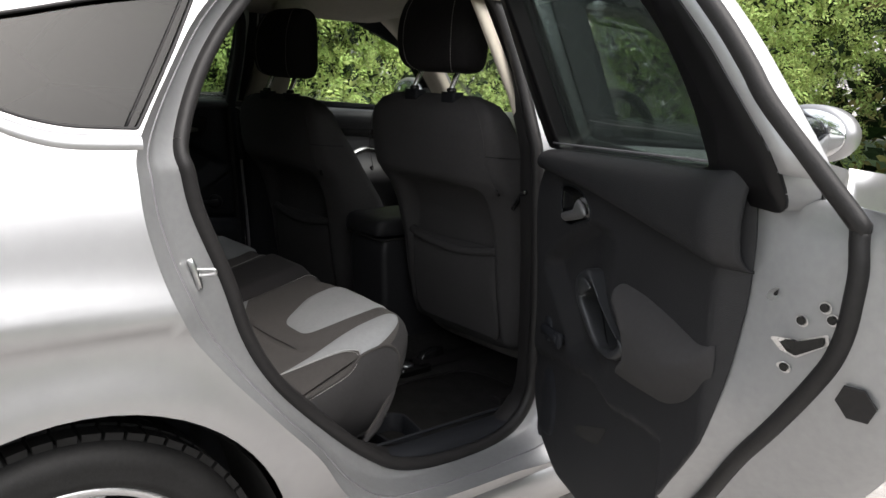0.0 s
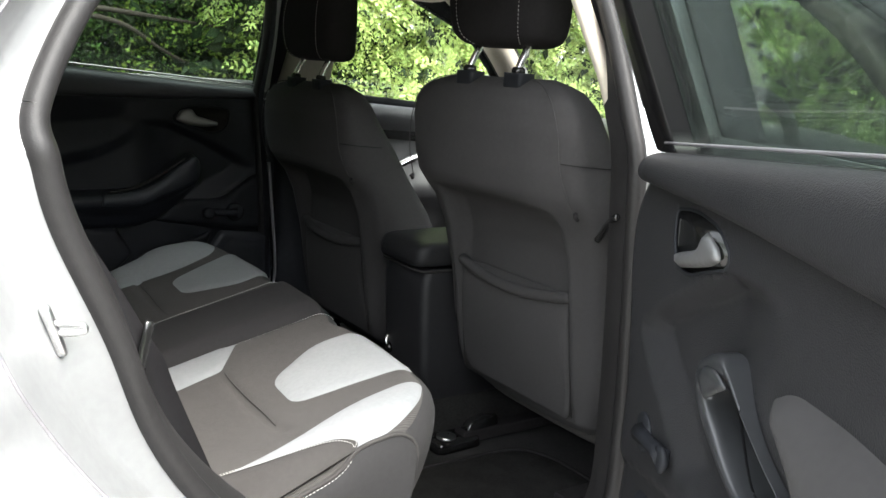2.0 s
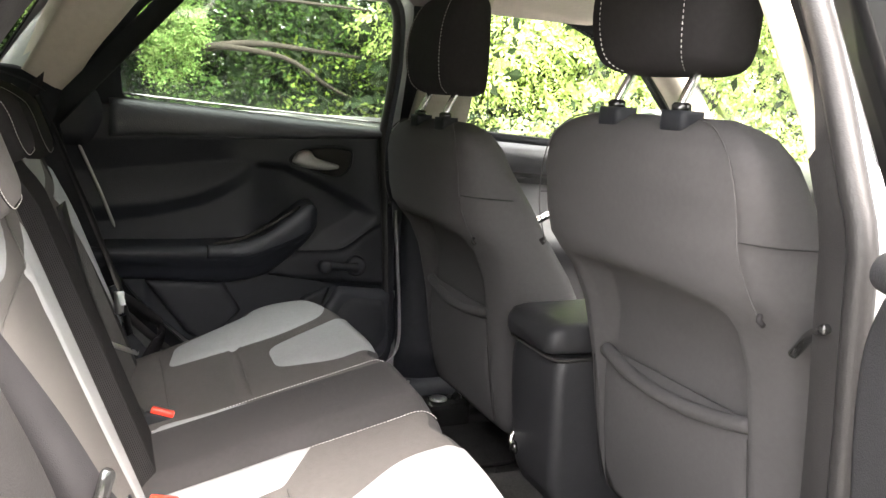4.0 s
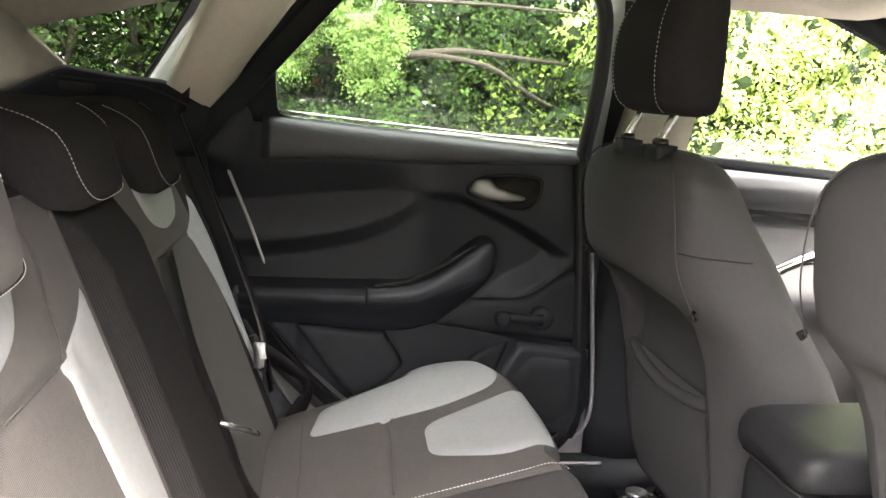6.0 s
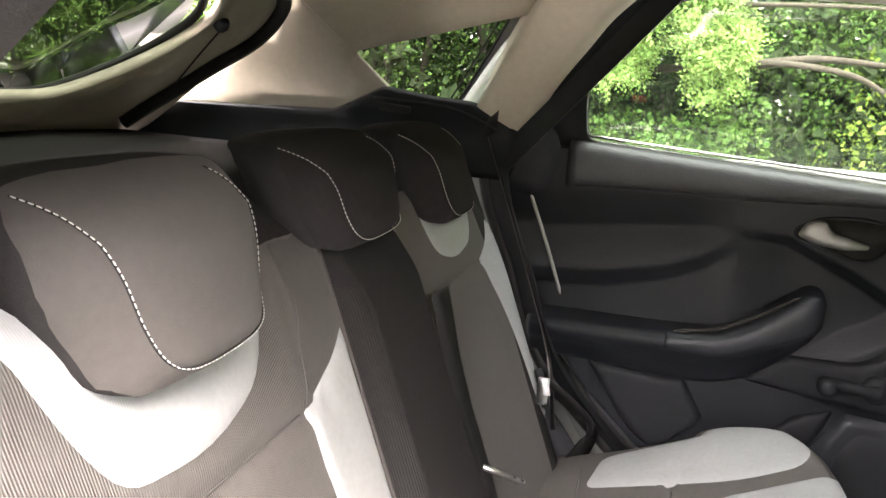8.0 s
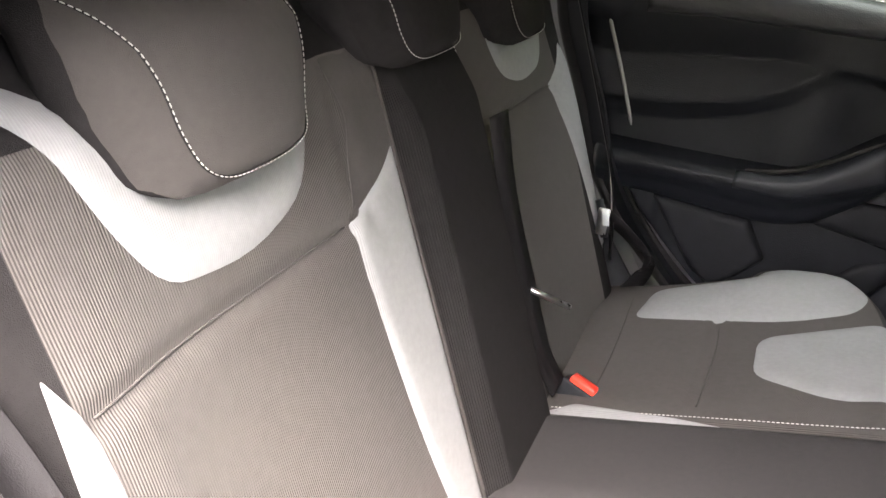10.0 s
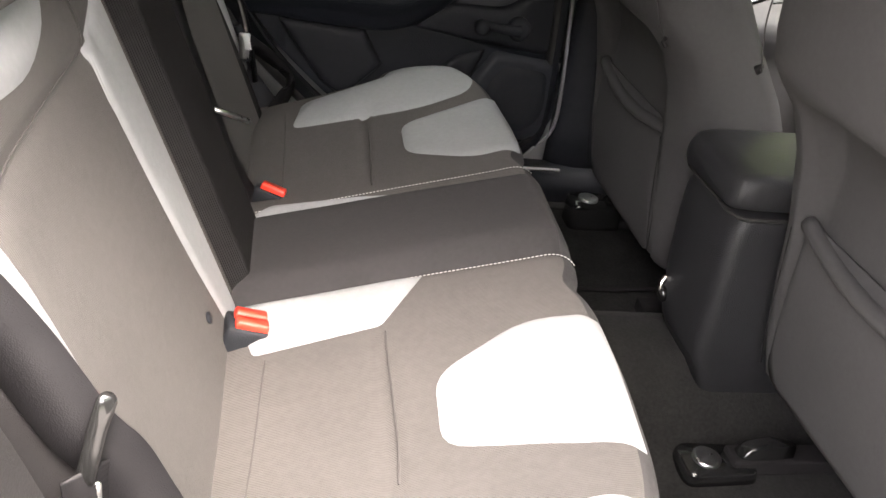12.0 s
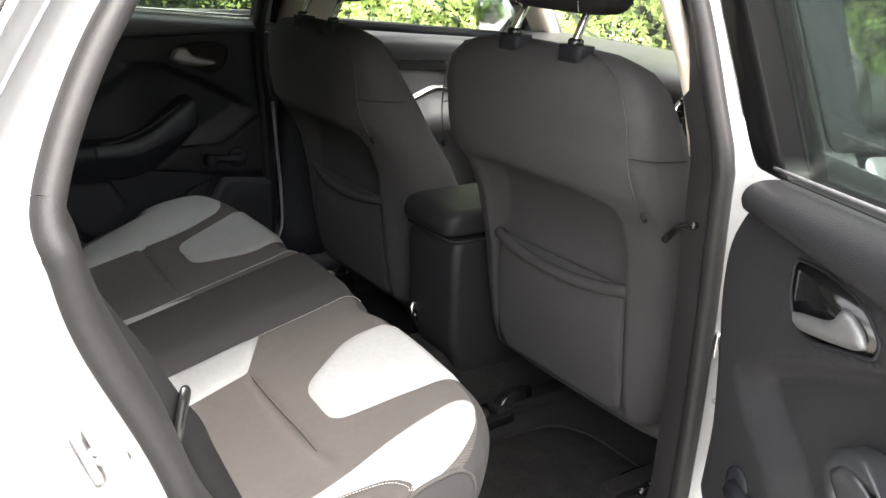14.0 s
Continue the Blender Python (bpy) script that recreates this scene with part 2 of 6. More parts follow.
def tube(pts, r, n=8, cap=True):
    """A round bar along a line; r may be one radius or one for each point."""
    P = [Vector(p) for p in pts]
    rs = [float(q) for q in ([r] * len(P) if np.isscalar(r) else r)]
    rings, a = [], None
    for i, p in enumerate(P):
        t = (P[min(i + 1, len(P) - 1)] - P[max(i - 1, 0)]).normalized()
        if a is None:
            a = t.cross(Vector((0.03, 0.05, 1)))
            a = a if a.length > 0.15 else t.cross(Vector((1, 0.1, 0)))
        a = (a - t * a.dot(t)).normalized()
        b = a.cross(t)
        rings.append([p + rs[i] * (math.cos(k) * a + math.sin(k) * b) for k in np.linspace(0, 2 * math.pi, n, endpoint=False)])
    return loft(rings, cap)


def ribbon(pts, width, thick, across):
    """A flat strap along a line."""
    rings = []
    for i, p in enumerate(pts):
        p = Vector(p)
        t = (Vector(pts[min(i + 1, len(pts) - 1)]) - Vector(pts[max(i - 1, 0)])).normalized()
        a = Vector(across(i / (len(pts) - 1)) if callable(across) else across)
        a = (a - t * a.dot(t)).normalized()
        b = t.cross(a)
        rings.append([p + a * (sx * width / 2) + b * (sy * thick / 2) for sx, sy in ((-1, -1), (1, -1), (1, 1), (-1, 1))])
    return loft(rings)


def box(x0, x1, y0, y1, z0, z1):
    V = [(x, y, z) for x in (x0, x1) for y in (y0, y1) for z in (z0, z1)]
    return V, [[0, 1, 3, 2], [4, 6, 7, 5], [0, 4, 5, 1], [2, 3, 7, 6], [0, 2, 6, 4], [1, 5, 7, 3]]


def inside(P, poly):
    P, poly = np.asarray(P, float), np.asarray(poly, float)
    x, y = P[:, 0], P[:, 1]
    ok = np.zeros(len(P), bool)
    a = poly
    b = np.roll(poly, -1, 0)
    for (x0, y0), (x1, y1) in zip(a, b):
        if y0 != y1:
            ok ^= ((y0 > y) != (y1 > y)) & (x < (x1 - x0) * (y - y0) / (y1 - y0) + x0)
    return ok


def edge_distance(P, poly):
    P, poly = np.asarray(P, float), np.asarray(poly, float)
    best = np.full(len(P), 9.0)
    for a, b in zip(poly, np.roll(poly, -1, 0)):
        d = b - a
        t = np.clip(((P - a) @ d) / max(d @ d, 1e-12), 0, 1)
        best = np.minimum(best, np.linalg.norm(P - (a + t[:, None] * d), axis=1))
    return best


def region(outer, holes=(), step=0.03):
    """Triangles that fill an outline with holes, on a plane: points and faces."""
    from mathutils.geometry import delaunay_2d_cdt
    outer = [tuple(map(float, p)) for p in outer]
    holes = [[tuple(map(float, p)) for p in h] for h in holes]
    loops = [outer, *holes]
    pts, edges = [], []
    for lp in loops:
        k = len(pts)
        pts += lp
        edges += [(k + i, k + (i + 1) % len(lp)) for i in range(len(lp))]
    o = np.array(outer)
    gx = np.arange(o[:, 0].min() + step / 2, o[:, 0].max(), step)
    gy = np.arange(o[:, 1].min() + step / 2, o[:, 1].max(), step)
    if len(gx) and len(gy):
        g = np.array([(x + (0.5 * step if j % 2 else 0), y) for j, y in enumerate(gy) for x in gx])
        ok = inside(g, outer)
        for h in holes:
            ok &= ~inside(g, h)
        g = g[ok]
        if len(g):
            far = np.min([edge_distance(g, lp) for lp in loops], axis=0) > step * 0.45
            pts += [tuple(p) for p in g[far]]
    V, _, F, *_ = delaunay_2d_cdt([Vector(p) for p in pts], edges, [], 0, 1e-6)
    V = np.array([tuple(v) for v in V])
    mid = np.array([V[list(f)].mean(0) for f in F])
    ok = inside(mid, outer)
    for h in holes:
        ok &= ~inside(mid, h)
    return V, [list(f) for f, k in zip(F, ok) if k]


def sheet(outer, fn, holes=(), step=0.03):
    """An outline filled and laid onto the surface fn(a, b)."""
    V, F = region(outer, holes, step)
    return [tuple(fn(a, b)) for a, b in V], F


def padded(outer, fn, height=0.004, edge=0.012, step=0.012, holes=()):
    """An outline laid onto a surface as a slightly raised, sewn panel; fn(a, b, h) with h the height over it."""
    V, F = region(outer, holes, step)
    d = np.min([edge_distance(V, lp) for lp in (outer, *holes)], axis=0)
    return [tuple(fn(a, b, .0008 + height * (1 - (1 - min(1, k / edge)) ** 2))) for (a, b), k in zip(V, d)], F


def resample(pts, n):
    P = np.array(list(pts) + [pts[0]], float)
    s = np.r_[0, np.cumsum(np.linalg.norm(np.diff(P, axis=0), axis=1))]
    return [np.array([np.interp(q, s, P[:, k]) for k in range(P.shape[1])]) for q in np.linspace(0, s[-1], n, endpoint=False)]


def stitches(line, r=0.0011, dash=0.005, gap=0.003):
    """Small thread stitches along a line in space."""
    P = np.array([tuple(p) for p in line])
    s = np.r_[0, np.cumsum(np.linalg.norm(np.diff(P, axis=0), axis=1))]
    at = lambda q: np.array([np.interp(q, s, P[:, k]) for k in range(3)])
    return join(*[tube([at(q), at(q + dash / 2) , at(q + dash)], [r * 0.6, r, r * 0.6], 4) for q in np.arange(0, s[-1] - dash, dash + gap)])


def mix(a, b, t):
    return a + (b - a) * t


def step01(t):
    t = min(1.0, max(0.0, t))
    return t * t * (3 - 2 * t)

# ---- the car's forms: x forward, y to its left, z up; rear axle at x 0.32 ----
ZP = (0.15, 0.30, 0.45, 0.65, 0.85, 0.98, 1.04, 1.10, 1.25, 1.38, 1.45)
YP = (0.80, 0.855, 0.895, 0.912, 0.90, 0.875, 0.85, 0.82, 0.745, 0.665, 0.56)
AXLE, HUB = 0.32, 0.32


FINE_Z = np.linspace(0.0, 1.6, 641)
BELL = np.exp(-(np.linspace(-2.4, 2.4, 81) ** 2) / 2)
FINE_Y = np.convolve(np.pad(np.interp(FINE_Z, ZP, YP), 40, mode="edge"), BELL / BELL.sum(), "valid")


def half_width(x, z):
    """The outer skin's distance from the middle line."""
    y = np.interp(z, FINE_Z, FINE_Y)
    if x < 0.3:
        y -= 0.10 * ((0.3 - x) / 0.75) ** 2
    if x > 2.4:
        y -= 0.09 * ((x - 2.4) / 1.4) ** 2
    r = math.hypot(x - AXLE, z - HUB)
    y += 0.010 * math.exp(-(((r - 0.375) / 0.045) ** 2)) 
    k = z - (0.812 - 0.05 * ((x - .22) / .5) ** 2 * (x > .22))
    y += 0.013 * (math.exp(-((k / .05) ** 2)) if k > 0 else math.exp(-((k / .018) ** 2))) * step01((.95 - x) / .5)
    return y


def skin_normal(s):
    def fn(x, y, z):
        e = 0.004
        gx = (half_width(x + e, z) - half_width(x - e, z)) / (2 * e)
        gz = (half_width(x, z + e) - half_width(x, z - e)) / (2 * e)
        return tuple(Vector((-gx, s, -gz)).normalized())
    return fn


def outward(geo, s):
    """Turn the faces of a side sheet to face away from the car."""
    V, F = geo
    out = []
    for f in F:
        a, b, c = (Vector(V[i]) for i in f[:3])
        out.append(f if (b - a).cross(c - a).y * s > 0 else f[::-1])
    return V, out


def roof_z(x, y):
    z = np.interp(x, (-0.25, 0.1, 0.5, 1.0, 1.5, 1.9, 2.2), (1.40, 1.44, 1.47, 1.484, 1.475, 1.44, 1.39))
    return z - 0.055 * (abs(y) / 0.55) ** 2.4


CUT = [(.454, 1.05), (.444, .994), (.450, .915), (.484, .80), (.549, .707), (.649, .595), (.728, .51), (.80, .41), (.90, .335), (1.05, .315), (1.25, .31),
       (1.42, .31), (1.475, .45), (1.475, .75), (1.47, 1.0), (1.45, 1.2), (1.42, 1.375), (1.2, 1.41), (.90, 1.395), (.72, 1.34), (.60, 1.25), (.52, 1.15)]
SEAL = [(.545, 1.04), (.55, .985), (.566, .922), (.608, .823), (.655, .705), (.72, .608), (.817, .507), (.926, .412), (1.028, .352), (1.172, .331), (1.327, .345),
        (1.405, .419), (1.412, .558), (1.40, .764), (1.38, .985), (1.375, 1.20), (1.33, 1.335), (1.15, 1.365), (.95, 1.35), (.78, 1.315), (.685, 1.252), (.60, 1.15)]
QUARTER = [(.456, 1.070, .004), (.36, 1.074, .1), (.30, 1.088, .1), (.24, 1.116, .1), (.10, 1.185, .03), (.305, 1.219, .1), (.431, 1.25, .1), (.596, 1.277, .01), (.525, 1.168, .05)]


def jamb_y(z):
    return 0.745 - max(0.0, z - 1.0) * 0.42


def tail_x(y, z):
    return -0.22 + (z - 1.07) * 1.3 + 0.10 * (abs(y) / .62) ** 2


# ---- car body ----
body = thing("hatchback_car", (1.7, 0, 0), "silver five-door hatchback with one rear door open", "car")
for s, side in ((-1, "right"), (1, "left")):
    arch = [(AXLE + 0.362 * math.cos(a), HUB + 0.005 + 0.362 * math.sin(a)) for a in np.linspace(math.pi * 1.06, -0.19 * math.pi, 40)]
    outline = [(-0.40, 0.30), *arch, (0.80, 0.20), (1.50, 0.19), (1.505, 0.6), (1.50, 1.0), (1.475, 1.2), (1.44, 1.40), (1.2, 1.43), (.9, 1.425), (.6, 1.405), (.32, 1.385), (.22, 1.34), (-.02, 1.15), (-.2, 1.0), (-.40, .8)]
    cut = curve(CUT, 7, True)
    quarter = rounded(QUARTER, 0.02)
    skin = lambda a, b: (a, s * half_width(a, b), b)
    part("side_panel", outward(sheet(outline, skin, (cut, quarter), 0.02), s), PAINT, body, "silver painted side panel with flared wheel arch", normals=skin_normal(s))
    part("quarter_window", outward(sheet(quarter, lambda a, b: (a, s * (half_width(a, b) - 0.008), b), (), 0.03), s), PRIVACY if s < 0 else SIDE_TINT, body, "tinted fixed quarter glass", normals=skin_normal(s))
    ring = quarter
    part("quarter_window_bar", tube([(a, s * (half_width(a, b) - 0.004), b) for a, b in zip(np.linspace(.440, .577, 12), np.linspace(1.070, 1.272, 12))], 0.002, 6), RUBBER, body)
    part("waist_ledge", loft([[(a, s * (half_width(a, b - .012 + dz) + dy), b - .012 + dz) for dz, dy in ((.010, -.004), (.007, .004), (-.006, .006), (-.012, .0015))] for a, b in curve([(.458, 1.066), (.36, 1.070), (.30, 1.084), (.24, 1.112), (.12, 1.17)], 8)], False, False), PAINT, body, "silver ledge under the quarter glass")
    part("quarter_window_seal", tube([(a, s * (half_width(a, b) - 0.001), b) for a, b in [*ring, ring[0]]], 0.003, 6, False), RUBBER, body)
    inner = [(a + .018 * step01((.95 - a) / .25) * step01((b - .55) / .25) * step01((1.36 - b) / .12), b) for a, b in curve(SEAL, 7, True)]
    rings = []
    for k, dy in ((0.0, 0.0), (0.06, 0.014), (0.16, 0.022), (0.40, 0.055), (0.52, 0.085), (0.60, 0.093), (1.0, 0.0)):
        row = []
        for (ax, az), (bx, bz) in zip(cut, inner):
            x, z = mix(ax, bx, k), mix(az, bz, k)
            outer = half_width(ax, az)
            y = outer - dy if k < 1 else jamb_y(z) + 0.004
            if 0.3 < k < 1:
                y = mix(outer, jamb_y(z) + 0.008, dy / 0.10)
            row.append((x, s * y, z))
        rings.append(row)
    part("door_jamb", loft(rings, False), JAMB, body, "bare silver painted door opening edge")
    fold = [tuple(mix(np.array(p), np.array(q), .5)) for p, q in zip(rings[2], rings[3])]
    if s < 0:
        part("jamb_seam", tube([(x, s * (abs(y) + .0005), z) for x, y, z in [*fold, fold[0]]], .0022, 5, False), SILL, body, "sealed joint in the door opening")
    part("door_seal", tube([(a, s * (jamb_y(b) + 0.002), b) for a, b in [*inner, inner[0]]], 0.0145, 10, False), RUBBER, body, "black rubber door seal")
    if s > 0:  # above the waist the pillar trim covers the rear edge
        inner = [p for p in inner[60:] + inner[:60] if not (p[0] < .86 and p[1] > 1.0)]
    lip = [(a + ((.022 if s < 0 else .055) if a < .9 else -.002 if a > 1.3 else 0) + .01 * step01((.95 - a) / .2) * step01((.7 - b) / .2), b + (.012 if b < .40 else 0)) for a, b in inner]
    part("inner_opening_trim", loft([[(a, s * (jamb_y(b) - 0.004), b) for a, b in inner], [(a, s * (jamb_y(b) - (0.045 if a < 1.3 else .030 if s < 0 else .012)), b) for a, b in lip], [(mix(a, .98, .02 if a < 1.3 else -.02), s * (jamb_y(b) - (0.085 if a < 1.3 else .058 if s < 0 else .03)), b) for a, b in lip]], False), RUBBER if s < 0 else BLACK, body, "rubber lipped opening trim")
# highlight where the trim meets the seal, added as a bright bar
part("seal_edge", tube(curve([(0.662, .735, 0.955), (0.683, .735, 0.906), (0.710, .735, 0.840), (0.737, .735, 0.767)], 5), [.0012] + [.0038] * 14 + [.0012], 6), SATIN, body, "pale edge of the closed door's seal")
# striker on the open side's jamb
striker = part("striker_plate", tube(curve([(.5605, -.764, .853), (.566, -.768, .838), (.572, -.768, .820), (.5775, -.765, .801)], 4), [.0045] + [.0058] * 11 + [.0045], 8), STEEL, body, "bright steel door striker")
part("striker_loop", tube(curve([(.567, -.766, .836), (.576, -.776, .836), (.589, -.786, .837), (.594, -.788, .834), (.592, -.787, .829), (.580, -.777, .826), (.570, -.766, .826)], 5), 0.0032, 8), STEEL, striker)
# door check strap and a plugged hole on the open side's centre pillar
strap = part("check_strap", loft([[(x + a, y, .735 + b) for a, b in rounded([(-.010, -.006), (.006, -.006), (.006, .006), (-.010, .006)], .003)] for x, y in ((1.424, -.752), (1.424, -.775), (1.432, -.82), (1.44, -.88))]), DARK, body, "black door check strap")
part("strap_bracket", loft([[(x + a, y, .735 + b) for a, b in rounded([(-.012, -.019), (.010, -.019), (.010, .019), (-.012, .019)], .005)] for x, y in ((1.424, -.750), (1.420, -.764), (1.421, -.766))]), STEEL, strap, "steel strap bracket")
part("pillar_plug", tube([(1.436, -.758, .641), (1.434, -.765, .641), (1.4335, -.7665, .641)], [.0052, .0052, .003], 12), SILL, body, "small grey plug on the pillar")
# roof and headlining
roof_out = [(.22, -.56), (2.0, -.52), (2.18, -.3), (2.25, 0), (2.18, .3), (2.0, .52), (.22, .56), (.12, 0)]
part("roof", sheet(rounded(roof_out, .1), lambda a, b: (a, b, roof_z(a, b)), (), .08), PAINT, body, solid=0.004)
for s in (-1, 1):
    rows = []
    for x in np.linspace(.22, 2.3, 30):
        e = np.interp(x, (-.15, 0.3, 1.45, 2.0, 2.3), (1.34, 1.385, 1.415, 1.36, 1.27))
        rows.append([(x, s * mix(half_width(x, e), 0.54, t), mix(e, roof_z(x, 0.54) + 0.004, t ** 0.7)) for t in np.linspace(0, 1, 6)])
    part("roof_rail", loft(rows, False, False), PAINT, body, solid=0.004)


def lining(a, b):
    e = abs(b) / 0.66
    z = roof_z(a, 0) - 0.055 - 0.10 * e ** 3.2 - 0.05 * step01((0.35 - a) / 0.6)
    return (a, b, z)


ceiling = part("headlining", sheet(rounded([(.285, -.60), (.9, -.665), (1.9, -.60), (2.02, 0), (1.9, .60), (.9, .665), (.285, .60), (.21, 0)], .08), lining, (), .06), HEAD, None, "pale beige fabric headlining", solid=0.006, category="ceiling", kind="structure")

# floor, sills and the cabin's lower sides
part("floor_pan", sheet([(.55, -.73), (3.0, -.73), (3.0, .73), (.55, .73)], lambda a, b: (a, b, 0.285 + 0.11 * math.exp(-((b / 0.13) ** 4)) * step01((2.9 - a) / .2) + 0.05 * step01((a - 2.2) / .7)), (), .05), CARPET, body, "dark grey carpeted floor with centre tunnel", solid=0.01)
for s in (-1, 1):
    part("sill", loft([[(x, s * y, z) for y, z in ((.66, .29), (.665, .345), (.69, .362), (.735, .36), (.742, .34), (.742, .28))] for x in np.linspace(.95, 1.62, 10)], False, False), BLACK, body, "black plastic sill cover", solid=0.004)
    part("sill_strip", tube([(x, s * .672, .366) for x in np.linspace(.98, 1.46, 10)], .004, 6), SATIN if s > 0 else BLACK, body, "bright edge along the sill")
    part("rocker", loft([[(x, s * y, z) for y, z in ((.745, .30), (.80, .308), (.835, .30), (.86, .26), (.84, .19), (.78, .17))] for x in np.linspace(.83, 2.7, 12)], False, False), PAINT, body, solid=0.004)
    part("wheel_arch_liner", loft([[(AXLE + r * math.cos(a), s * y, HUB + r * math.sin(a)) for a in np.linspace(-.25, math.pi + .25, 30)] for y, r in ((.888, .358), (.86, .365), (.60, .37))], False, False), DARK, body)
    part("arch_trim", sheet([(.55, .30), (.95, .30), (.93, .40), (.80, .50), (.72, .60), (.65, .72), (.59, .85), (.53, 1.02), (.50, 1.05), (.30, 1.05), (.30, .5)], lambda a, b: (a, s * (.655 + .07 * step01((b - .5) / .4)), b), (), .05), BLACK, body, "black plastic trim beside the rear seat", solid=0.008)
part("boot_floor", box(-.40, .60, -.62, .62, .42, .46), CARPET, body, smooth=False)
part("rear_bulkhead", box(.60, .62, -.66, .66, .26, .52), CARPET, body, smooth=False)
part("rear_panel", sheet([(-.80, .30), (.80, .30), (.78, .95), (-.78, .95)], lambda a, b: (-.46 + .08 * abs(a) ** 2, a, b), (), .1), PAINT, body, solid=0.02)
part("tail_lower", sheet([(-.66, 0), (.66, 0), (.74, 1), (-.74, 1)], lambda a, b: (mix(tail_x(a, 1.0) - .04, -.47 + .08 * a * a, b), a, mix(1.0, .72, b)), (), .08), PAINT, body, solid=.006)
part("parcel_shelf", sheet(rounded([(-.24, -.60), (.46, -.66), (.505, -.3), (.505, .3), (.46, .66), (-.24, .60)], .03), lambda a, b: (a, b, .995 + .01 * step01((.1 - a) / .3)), (), .08), CLOTH, body, "black parcel shelf behind the rear seat", solid=0.02)

# rear pillars inside, each a pale pressed panel
for s in (-1, 1):
    k_ = 0.0 if s > 0 else 0.12
    inn = lambda a, b: (a, s * (half_width(a, b) - 0.128 + 0.012 * math.cos(min(1, max(0, (b - 1.05) / .3)) * math.pi)), b)
    front_edge = curve([(.638, 1.064), (.687, 1.15), (.748, 1.231), (.790, 1.283), (.86, 1.345)], 6)
    rear_edge = curve([(.552, 1.112), (.606, 1.200), (.652, 1.277), (.695, 1.33), (.75, 1.40)], 6)
    cols = [[(mix(p[0], q[0], t), mix(p[1], q[1], t)) for p, q in zip(rear_edge, front_edge)] for t in np.linspace(0, 1, 9)]
    rows = [[(x - .035, s * (half_width(x, z) - .014), z) for x, z in cols[0]], [(x, s * (half_width(x, z) - .10), z) for x, z in cols[0]]]
    rows += [[tuple(Vector(inn(x, z)) - Vector((0, s * .012 * math.sin(i / 8 * math.pi) ** .5, 0))) for x, z in c] for i, c in enumerate(cols)]
    rows += [[(x + .004, s * (half_width(x, z) - .07), z) for x, z in cols[-1]]]
    if s > 0:
        part("pillar_trim", loft(rows, False, False), BEIGE, body, "pale beige pillar trim")
    part("rear_pillar_trim", sheet(rounded([(-.115, 1.066), (.255, 1.072, .05), (.372, 1.128, .01), (.300, 1.197, .02), (.66 - k_, 1.285), (.70 - k_, 1.40), (.27, 1.37), (.185, 1.30), (.135, 1.232), (-.01, 1.14)], .02), lambda a, b: (a, s * (half_width(a, b) - 0.07 - 0.015 * step01((1.15 - b) / .1)), b), (), .03), BEIGE, body, "pale beige rear pillar panel", solid=0.012)
    part("trim_seam", tube([(x, s * (half_width(x, z) - .079), z) for x, z in curve([(.298, 1.200), (.255, 1.243), (.21, 1.285)], 6)], .0018, 6), BEIGE, body)
    shelf = part("shelf_support", sheet(rounded([(-.25, .98), (.62 - k_, .98), (.64 - k_, 1.03), (.635 - k_, 1.072), (.545 - k_, 1.115), (.46 - .7 * k_, 1.12), (.37, 1.132), (.26, 1.08), (-.22, 1.07)], .012), lambda a, b: (a, s * (half_width(a, b) - 0.115 - .03 * step01((1.08 - b) / .08)), b), (), .025), BLACK, body, "black shelf support with slot", solid=0.02)
    if s > 0:
        part("slot", sheet(rounded([(.372, 1.106), (.435, 1.102), (.432, 1.088), (.372, 1.092)], .004), lambda a, b: (a, half_width(a, b) - .158, b), (), .02), DARK, shelf, "dark shelf pivot slot", solid=.004)
        part("slot_edge", tube([(x, half_width(x, z) - .150, z) for x, z in curve([(.36, 1.116), (.42, 1.112), (.50, 1.108), (.56, 1.09), (.60, 1.07)], 5)], .0022, 6), INSERT, shelf)
    part("upper_rail_trim", loft([[(x, s * (half_width(x, z) - d), z) for z, d in ((1.33, .06), (1.36, .075), (1.40, .085))] for x in np.linspace(.75, 2.2, 20)], False, False), HEAD, body, solid=0.01)
    if s < 0:
        part("pillar_edge_trim", loft([[(1.417 - .40 * (z - .99) + a, s * (.662 - .25 * max(0, z - 1.1) + b), z) for a, b in ((0, .008), (0, -.004), (.004, -.008), (.03, -.008), (.03, .008))] for z in np.linspace(.985, 1.34, 9)]), BEIGE, body, "pale beige edge of the centre pillar trim")
    # centre pillar: pale above the waist, dark below, rubber edged
    part("centre_pillar_upper", sheet(rounded([(1.435, 1.0), (1.52, 1.0), (1.50, 1.37), (1.415, 1.37)] if s < 0 else [(1.44, 1.0), (1.60, 1.0), (1.575, 1.37), (1.46, 1.37)], .01), lambda a, b: (a, s * (half_width(a, b) - .105), b), (), .04), BEIGE, body, "pale beige centre pillar trim", solid=0.02)
    part("centre_pillar_lower", loft([[(x, s * y, z) for x, y in (((1.440, .742), (1.46, .722), (1.50, .705), (1.56, .705), (1.59, .72)) if s > 0 else ((1.425, .735), (1.45, .715), (1.49, .705), (1.54, .705), (1.56, .72)))] for z in (.34, .45, .60, .80, 1.0)], False, False), BLACK, body, "black lower pillar trim", solid=0.01)

# tailgate with heated glass, pale inner frame


